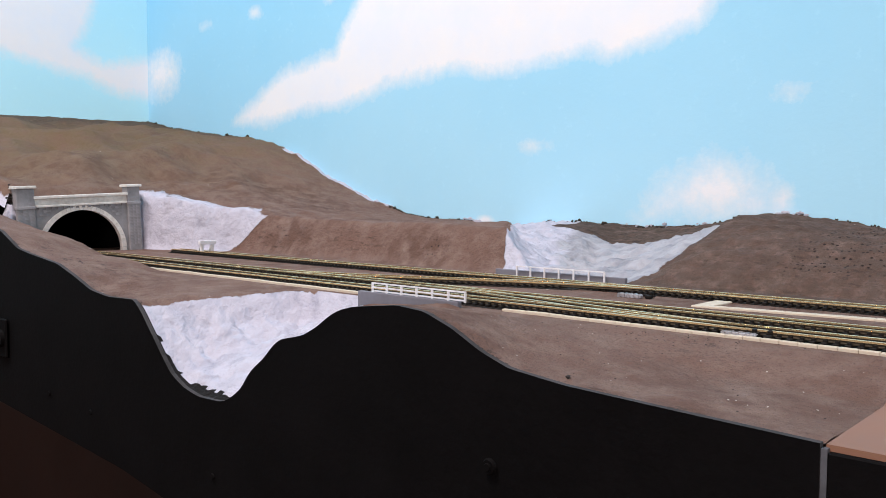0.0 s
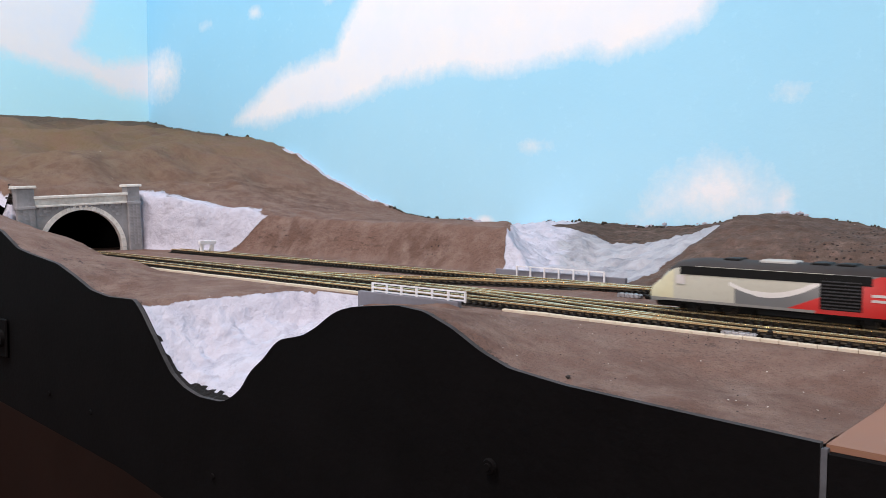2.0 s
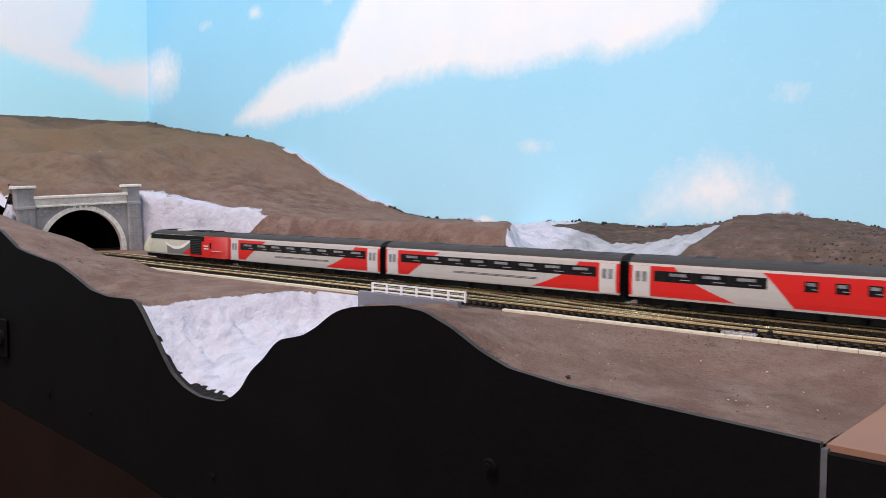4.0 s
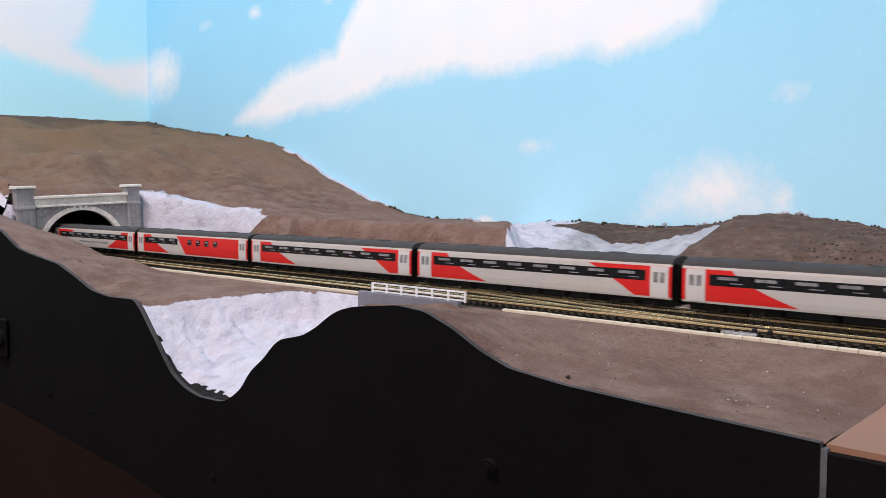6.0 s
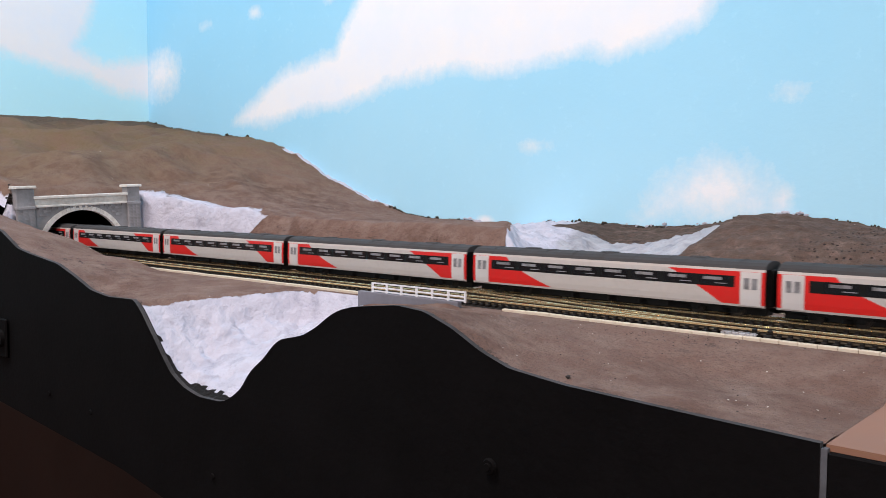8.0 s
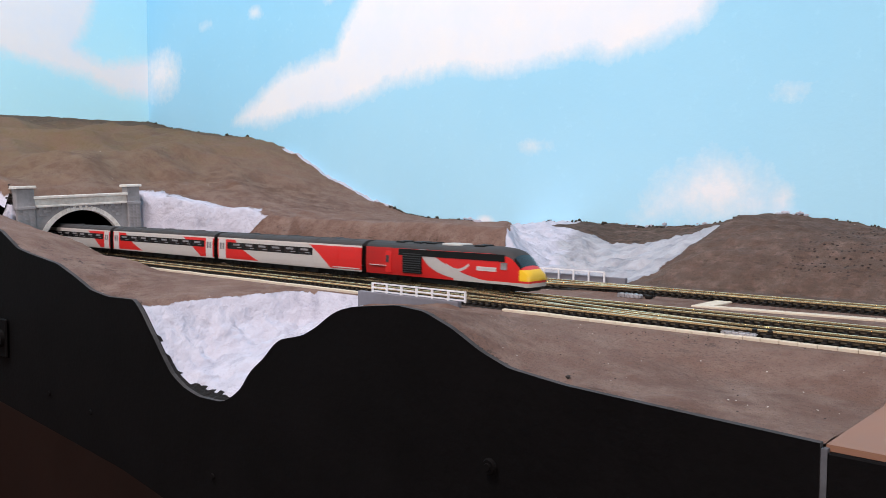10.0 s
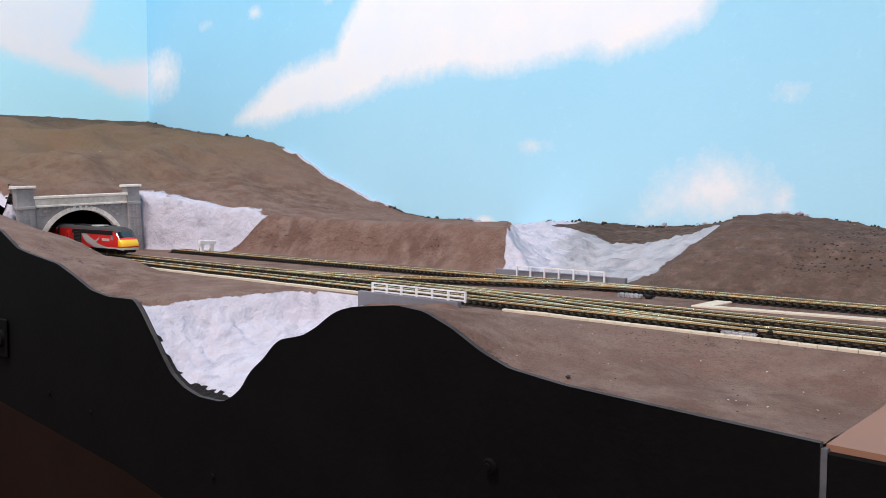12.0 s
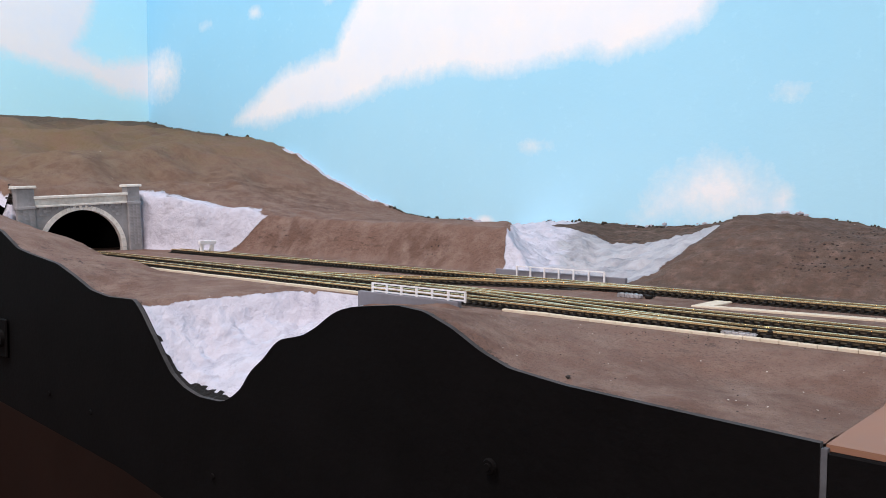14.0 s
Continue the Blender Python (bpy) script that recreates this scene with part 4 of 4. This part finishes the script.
def loft(sections, half, cap=(True, True)):
    """A skin through cross-sections (x, width factor, z of sill, z of crown); half is one side from low to high."""
    bm = bmesh.new()
    rows = []
    top = max(z for _, z in TOP)
    for x, w, lo, hi in sections:
        f = lambda z: lo + (z - Z0) / (top - Z0) * (hi - lo)
        left = [bm.verts.new((x, -y * w, f(z))) for y, z in half]
        right = [bm.verts.new((x, y * w, f(z))) for y, z in half if y > 0 or half is SIDE]
        rows.append((left, right[::-1]))
    for (la, ra), (lb, rb) in zip(rows, rows[1:]):
        a, b = la + ra, lb + rb
        for i in range(len(a) - 1):
            if half is SIDE and i == len(la) - 1:
                continue
            bm.faces.new((a[i], a[i + 1], b[i + 1], b[i]))
    for k, on in ((0, cap[0]), (-1, cap[1])):
        if on:
            bm.faces.new(rows[k][0] + rows[k][1])
    bmesh.ops.recalc_face_normals(bm, faces=bm.faces)
    return bm


def wheel_mesh(r):
    bm = bmesh.new()
    for s in (-1, 1):
        bmesh.ops.create_cone(bm, segments=18, radius1=r, radius2=r, depth=0.0012, cap_ends=True, matrix=pose(0, s * 0.0045, 0, 90))
        bmesh.ops.create_cone(bm, segments=18, radius1=r + 0.0005, radius2=r + 0.0005, depth=0.0004, cap_ends=True, matrix=pose(0, s * 0.0038, 0, 90))
    bmesh.ops.create_cone(bm, segments=10, radius1=0.0007, radius2=0.0007, depth=0.009, cap_ends=True, matrix=pose(0, 0, 0, 90))
    return mesh_of("wheelset", bm, WHEEL)


WHEEL_ME = wheel_mesh(0.0031)


def bogie(t, x):
    bm = bmesh.new()
    for s in (-1, 1):
        y = s * 0.0064
        box(bm, -0.0125, 0.0125, y - 0.0006, y + 0.0006, 0.0032, 0.0046, bev=0.0002)
        for k in (-0.0088, 0.0088):
            box(bm, k - 0.0018, k + 0.0018, y - 0.0009, y + 0.0009, 0.0018, 0.0044, bev=0.0002)
        box(bm, -0.003, 0.003, y - 0.0010, y + 0.0010, 0.0016, 0.0048, bev=0.0002)
    box(bm, -0.002, 0.002, -0.006, 0.006, 0.0030, 0.0050)
    b = part("bogie", bm, UNDER, t)
    b.location = (x, 0, 0)
    for k in (-0.0088, 0.0088):
        w = part("wheelset", WHEEL_ME, None, b)
        w.location = (k, 0, 0.0031)
    bm = bmesh.new()
    s = 1 if x > 0 else -1
    box(bm, min(0, s * 0.026), max(0, s * 0.026), -0.0012, 0.0012, 0.0028, 0.0040)
    box(bm, s * 0.025 - 0.0012, s * 0.025 + 0.0012, -0.0030, 0.0030, 0.0024, 0.0046, bev=0.0003)
    c = part("coupling", bm, UNDER, t)
    c.location = (x, 0, 0)


def side_y(z):
    return float(np.interp(z, [z for _, z in SIDE], [y for y, _ in SIDE]))


def on_side(bm, x0, x1, z0, z1, s, proud=0.00015):
    """A thin plate that follows the tumblehome of the body side."""
    zs = [z0] + [z for _, z in SIDE if z0 + 0.0002 < z < z1 - 0.0002] + [z1]
    rows = [[bm.verts.new((x, s * (side_y(z) + d), z)) for x, d in ((x0, -0.0004), (x0, proud), (x1, proud), (x1, -0.0004))] for z in zs]
    for r, q in zip(rows, rows[1:]):
        for i in range(4):
            bm.faces.new((r[i], r[(i + 1) % 4], q[(i + 1) % 4], q[i]))
    bm.faces.new(rows[0])
    bm.faces.new(rows[-1])
    bmesh.ops.recalc_face_normals(bm, faces=bm.faces)
    return bm


LC = 0.1555


def coach(label, turn, variant):
    t = thing("railway_coach", label, "railway coach", "coaches of the train")
    mat = coach_paint("coach_livery_" + variant, turn, variant)
    h = LC / 2
    secs = [(-h, 1, Z0, 0.0239), (-h + 0.0006, 1, Z0, 0.0239), (h - 0.0006, 1, Z0, 0.0239), (h, 1, Z0, 0.0239)]
    part("body", loft(secs, SIDE, (False, False)), mat, t, smooth=False)
    for e in (-h, h):
        part("end_panel", box_bm(e - 0.0002, e + 0.0002, -0.0084, 0.0084, Z0, 0.0205), UNDER, t)
    part("roof", loft([(-h, 1, Z0, 0.0239), (h, 1, Z0, 0.0239)], TOP), ROOF, t, "dark grey ribbed roof", smooth=False)
    rib = mesh_of("roof_rib", loft([(-0.0003, 1.006, Z0, 0.02405), (0.0003, 1.006, Z0, 0.02405)], TOP), ROOF)
    for k in np.linspace(-h + 0.012, h - 0.012, 9):
        ob = part("roof_rib", rib, None, t)
        ob.location = (float(k), 0, 0)
    for k in (-0.045, 0.0, 0.045):
        part("roof_vent", box_bm(k - 0.004, k + 0.004, -0.0025, 0.0025, 0.0233, 0.0243, bev=0.0004), ROOF, t)
    part("underframe", box_bm(-h + 0.002, h - 0.002, -0.0078, 0.0078, 0.0040, 0.0052), UNDER, t)
    # Black box added to keep the underside dark and hide the rails behind.
    part("dark_filler", box_bm(-h + 0.001, h - 0.001, -0.0034, 0.0034, 0.0010, 0.0046), UNDER, t)
    for a, b in ((-0.034, -0.016), (-0.012, 0.004), (0.008, 0.020), (0.024, 0.034)):
        part("equipment_box", box_bm(a, b, -0.0076, 0.0076, 0.0014, 0.0046, bev=0.0005), UNDER, t)
    for x in (-0.0555, 0.0555):
        bogie(t, x)
    for s in (-1, 1):
        e = h * s
        part("corridor_connection", box_bm(min(e, e + s * 0.0022), max(e, e + s * 0.0022), -0.0042, 0.0042, 0.0050, 0.0205, bev=0.0004), UNDER, t)
    spans = {"standard": [(0.090 + k * 0.1035, 0.088) for k in range(8)],
             "buffet": [(0.115 + k * 0.0985, 0.082) for k in range(3)] + [(0.50 + k * 0.075, 0.034) for k in range(4)],
             "guard": [(0.115 + k * 0.0985, 0.082) for k in range(6)]}[variant]
    band_end = {"standard": 0.918, "buffet": 0.405, "guard": 0.70}[variant]
    for s in (-1, 1):
        X = lambda f: (f - 0.5) * LC * turn
        a, b = sorted((X(0.080), X(band_end)))
        part("window_band", on_side(bmesh.new(), a, b, 0.0127, 0.0174, s, 0.00008), UNDER, t, "dark window band")
        for f, w in spans:
            a, b = sorted((X(f), X(f + w)))
            pane = part("window_pane", on_side(bmesh.new(), a, b, 0.0130, 0.0171, s), GLASS, t)
            # Pale grey bars laid on each pane, one wide and one thin.
            part("pane_patch", on_side(bmesh.new(), a + 0.16 * (b - a), b - 0.22 * (b - a), 0.0153, 0.0166, s, 0.0002), PALE_PANE, pane)
            part("pane_line", on_side(bmesh.new(), a + 0.55 * (b - a), b - 0.06 * (b - a), 0.0138, 0.0142, s, 0.0002), PALE_PANE, pane)
        doors = [0.012, 0.934] if variant != "guard" else [0.012]
        for f in doors:
            a, b = sorted((X(f), X(f + 0.056)))
            d = part("door", on_side(bmesh.new(), a, b, 0.0054, 0.0193, s, 0.0003), DOORWHITE, t, "white end door")
            for k0, k1 in ((0.18, 0.44), (0.56, 0.82)):
                part("door_window", on_side(bmesh.new(), a + k0 * (b - a), a + k1 * (b - a), 0.0122, 0.0168, s, 0.0004), PALE_PANE, d)
        a, b = sorted((X(0.30), X(0.66)))
        if turn < 0:
            for z in (0.0098, 0.0092):
                part("body_line", on_side(bmesh.new(), a, b, z, z + 0.00025, s, 0.0001), LINE, t)
        if variant == "guard":
            a, b = sorted((X(0.80), X(0.86)))
            part("guard_door", on_side(bmesh.new(), a, b, 0.0056, 0.0190, s, 0.0002), mat, t)
            part("body_line", on_side(bmesh.new(), *sorted((X(0.83), X(0.985))), 0.0062, 0.0068, s, 0.0003), DOORWHITE, t)
    return t


def power_car(label, kind):
    """Nose towards +x."""
    t = thing("power_car", label, "locomotive", "power cars of the train")
    mat = loco_paint("power_car_livery_" + kind, kind)
    h = 0.0625
    secs = [(-h, 1, Z0, 0.0239), (0.038, 1, Z0, 0.0239), (0.0450, 0.99, Z0, 0.0233), (0.0495, 0.98, Z0, 0.0222), (0.0525, 0.965, 0.0047, 0.0202), (0.0550, 0.95, 0.0046, 0.0174),
            (0.0572, 0.93, 0.0044, 0.0148), (0.0594, 0.90, 0.0042, 0.0130), (0.0614, 0.85, 0.0041, 0.0114), (0.0625, 0.76, 0.0042, 0.0092)]
    part("body", loft(secs, SIDE, (True, True)), mat, t, smooth=True)
    nose_secs = secs[6:]
    part("roof", loft(secs[:5], TOP, (True, False)), ROOF, t, "dark grey roof", smooth=True)
    part("nose_top", loft(nose_secs, TOP, (False, True)), mat, t, smooth=True)
    part("windscreen", loft([(x, w, a, b) for x, w, a, b in secs[4:7]], TOP, (False, False)), GLASS if kind == "red" else MILKGLASS, t, "raked windscreen", smooth=True)
    part("underframe", box_bm(-h + 0.002, 0.052, -0.0075, 0.0075, 0.0036, 0.0052), UNDER, t)
    # Added black box, as under the coaches, closing the view beneath the body.
    part("dark_filler", box_bm(-h + 0.001, 0.05, -0.0034, 0.0034, 0.0010, 0.0046), UNDER, t)
    part("fuel_tank", box_bm(-0.016, 0.012, -0.0080, 0.0080, 0.0016, 0.0046, bev=0.0006), UNDER, t)
    part("valance", box_bm(0.048, 0.0605, -0.0058, 0.0058, 0.0018, 0.0044, bev=0.0008), UNDER, t)
    for x in (-0.041, 0.034):
        bogie(t, x)
    X = lambda f: (0.5 - f) * 0.125
    for s in (-1, 1):
        a, b = X(0.742), X(0.615)
        g = part("grille", on_side(bmesh.new(), a, b, 0.0066, 0.0188, s, 0.0003), UNDER, t, "black louvred radiator grille")
        for k in range(9):
            z = 0.0070 + k * 0.0013
            part("slat", on_side(bmesh.new(), a + 0.0005, b - 0.0005, z, z + 0.0005, s, 0.0006), LINE, g)
        part("cantrail_grille", on_side(bmesh.new(), X(0.77), X(0.125), 0.0167, 0.0203, s, 0.0002), UNDER, t, "black strip of grilles below the roof")
        part("cab_window", on_side(bmesh.new(), X(0.145), X(0.112), 0.0125, 0.0162, s, 0.0003), PALE_PANE if kind == "red" else DOORWHITE, t)
        part("door", on_side(bmesh.new(), X(0.86), X(0.82), 0.0060, 0.0185, s, 0.0002), mat, t)
        part("door_window", on_side(bmesh.new(), X(0.855), X(0.835), 0.0118, 0.0160, s, 0.0003), GLASS if kind != "red" else LINE, t)
        for k, z in enumerate((0.0096, 0.0116) if kind == "grey" else (0.0100, 0.0108)):
            f0 = 0.77 if kind == "grey" else 0.17
            part("lettering_bar", on_side(bmesh.new(), X(f0 + (0.06 if kind == "grey" else 0.11)), X(f0), z + 0.0012, z + (0.0022 if kind == "grey" else 0.0026), s, 0.0002), DOORWHITE, t)
        part("handrail", on_side(bmesh.new(), X(0.97), X(0.85), 0.0098, 0.0101, s, 0.0006), DOORWHITE, t)
        part("headlight", box_bm(0.0606, 0.0624, s * 0.0030 - 0.0011, s * 0.0030 + 0.0011, 0.0080, 0.0093, bev=0.0003), GLASS, t, "dark headlight cluster")
    part("roof_panel", box_bm(X(0.52), X(0.40), -0.005, 0.005, 0.0228, 0.0244, bev=0.0005), ROOFPALE, t, "pale exhaust panel")
    for f in (0.30, 0.60, 0.68, 0.8):
        part("roof_hatch", box_bm(X(f + 0.03), X(f - 0.03), -0.0045, 0.0045, 0.0230, 0.0244, bev=0.0004), UNDER, t)
    if kind == "red":
        part("buffer_cover", box_bm(0.0560, 0.0622, -0.0070, 0.0070, 0.0044, 0.0058, bev=0.0005), DOORWHITE, t, "pale lower nose panel")
    part("corridor_connection", box_bm(-h - 0.002, -h, -0.004, 0.004, 0.005, 0.0205, bev=0.0004), UNDER, t)
    for ob in t.children:       # true length 120 mm, kept at the coupled end
        ob.matrix_basis = Matrix.Translation((-h * 0.038, 0, 0)) @ Matrix.Diagonal((0.962, 1, 1, 1)) @ ob.matrix_basis
    return t


lead = power_car("grey and red model power car with white swoosh, leading", "grey")
tail = power_car("red model power car with yellow nose, trailing", "red")
c1 = coach("model coach with silver sides, red ends and dark windows", -1, "standard")
c2 = copy_thing(c1, Matrix())
c3 = coach("model buffet coach, mostly red with small windows", 1, "buffet")
c4 = coach("model coach with silver sides, red ends and dark windows", 1, "standard")
more = [copy_thing(c4, Matrix()) for _ in range(4)]
c9 = coach("model guard's coach with one plain red end", 1, "guard")
TRAIN = [c1, c2, c3, c4, *more, c9]


def motions():
    """The train runs from beyond the frame into the tunnel."""
    pitch = 0.1605
    run = [(0, 0.592), (1, 0.360), (1.5, 0.2435), (2, 0.1265), (2.5, 0.0095), (3, -0.1055), (3.2, -0.151), (4.25, -0.392), (5.3, -0.632), (6, -0.7866), (6.5, -0.8956),
           (7, -1.0062), (7.5, -1.1235), (8.2, -1.2668), (9.25, -1.487), (10.3, -1.704), (10.4, -1.7310), (11, -1.8513), (11.5, -1.9515), (12, -2.058),
           (12.5, -2.154), (12.7, -2.189), (13.3, -2.297), (14, -2.420)]

    def at(x, base, turned):
        a, b = Vector((x - base, sway(x - base))), Vector((x + base, sway(x + base)))
        yaw = math.degrees(math.atan2(b.y - a.y, b.x - a.x))
        return pose((a.x + b.x) / 2, (a.y + b.y) / 2, 0, 0, 0, yaw + turned)

    walk(lead, [(t, at(d - 0.0665, 0.0375, 180)) for t, d in run])
    for k, c in enumerate(TRAIN):
        walk(c, [(t, at(d + (k + 0.5) * pitch, 0.0555, 0)) for t, d in run])
    walk(tail, [(t, at(d + 9 * pitch + 0.064, 0.0375, 0)) for t, d in run])


motions()
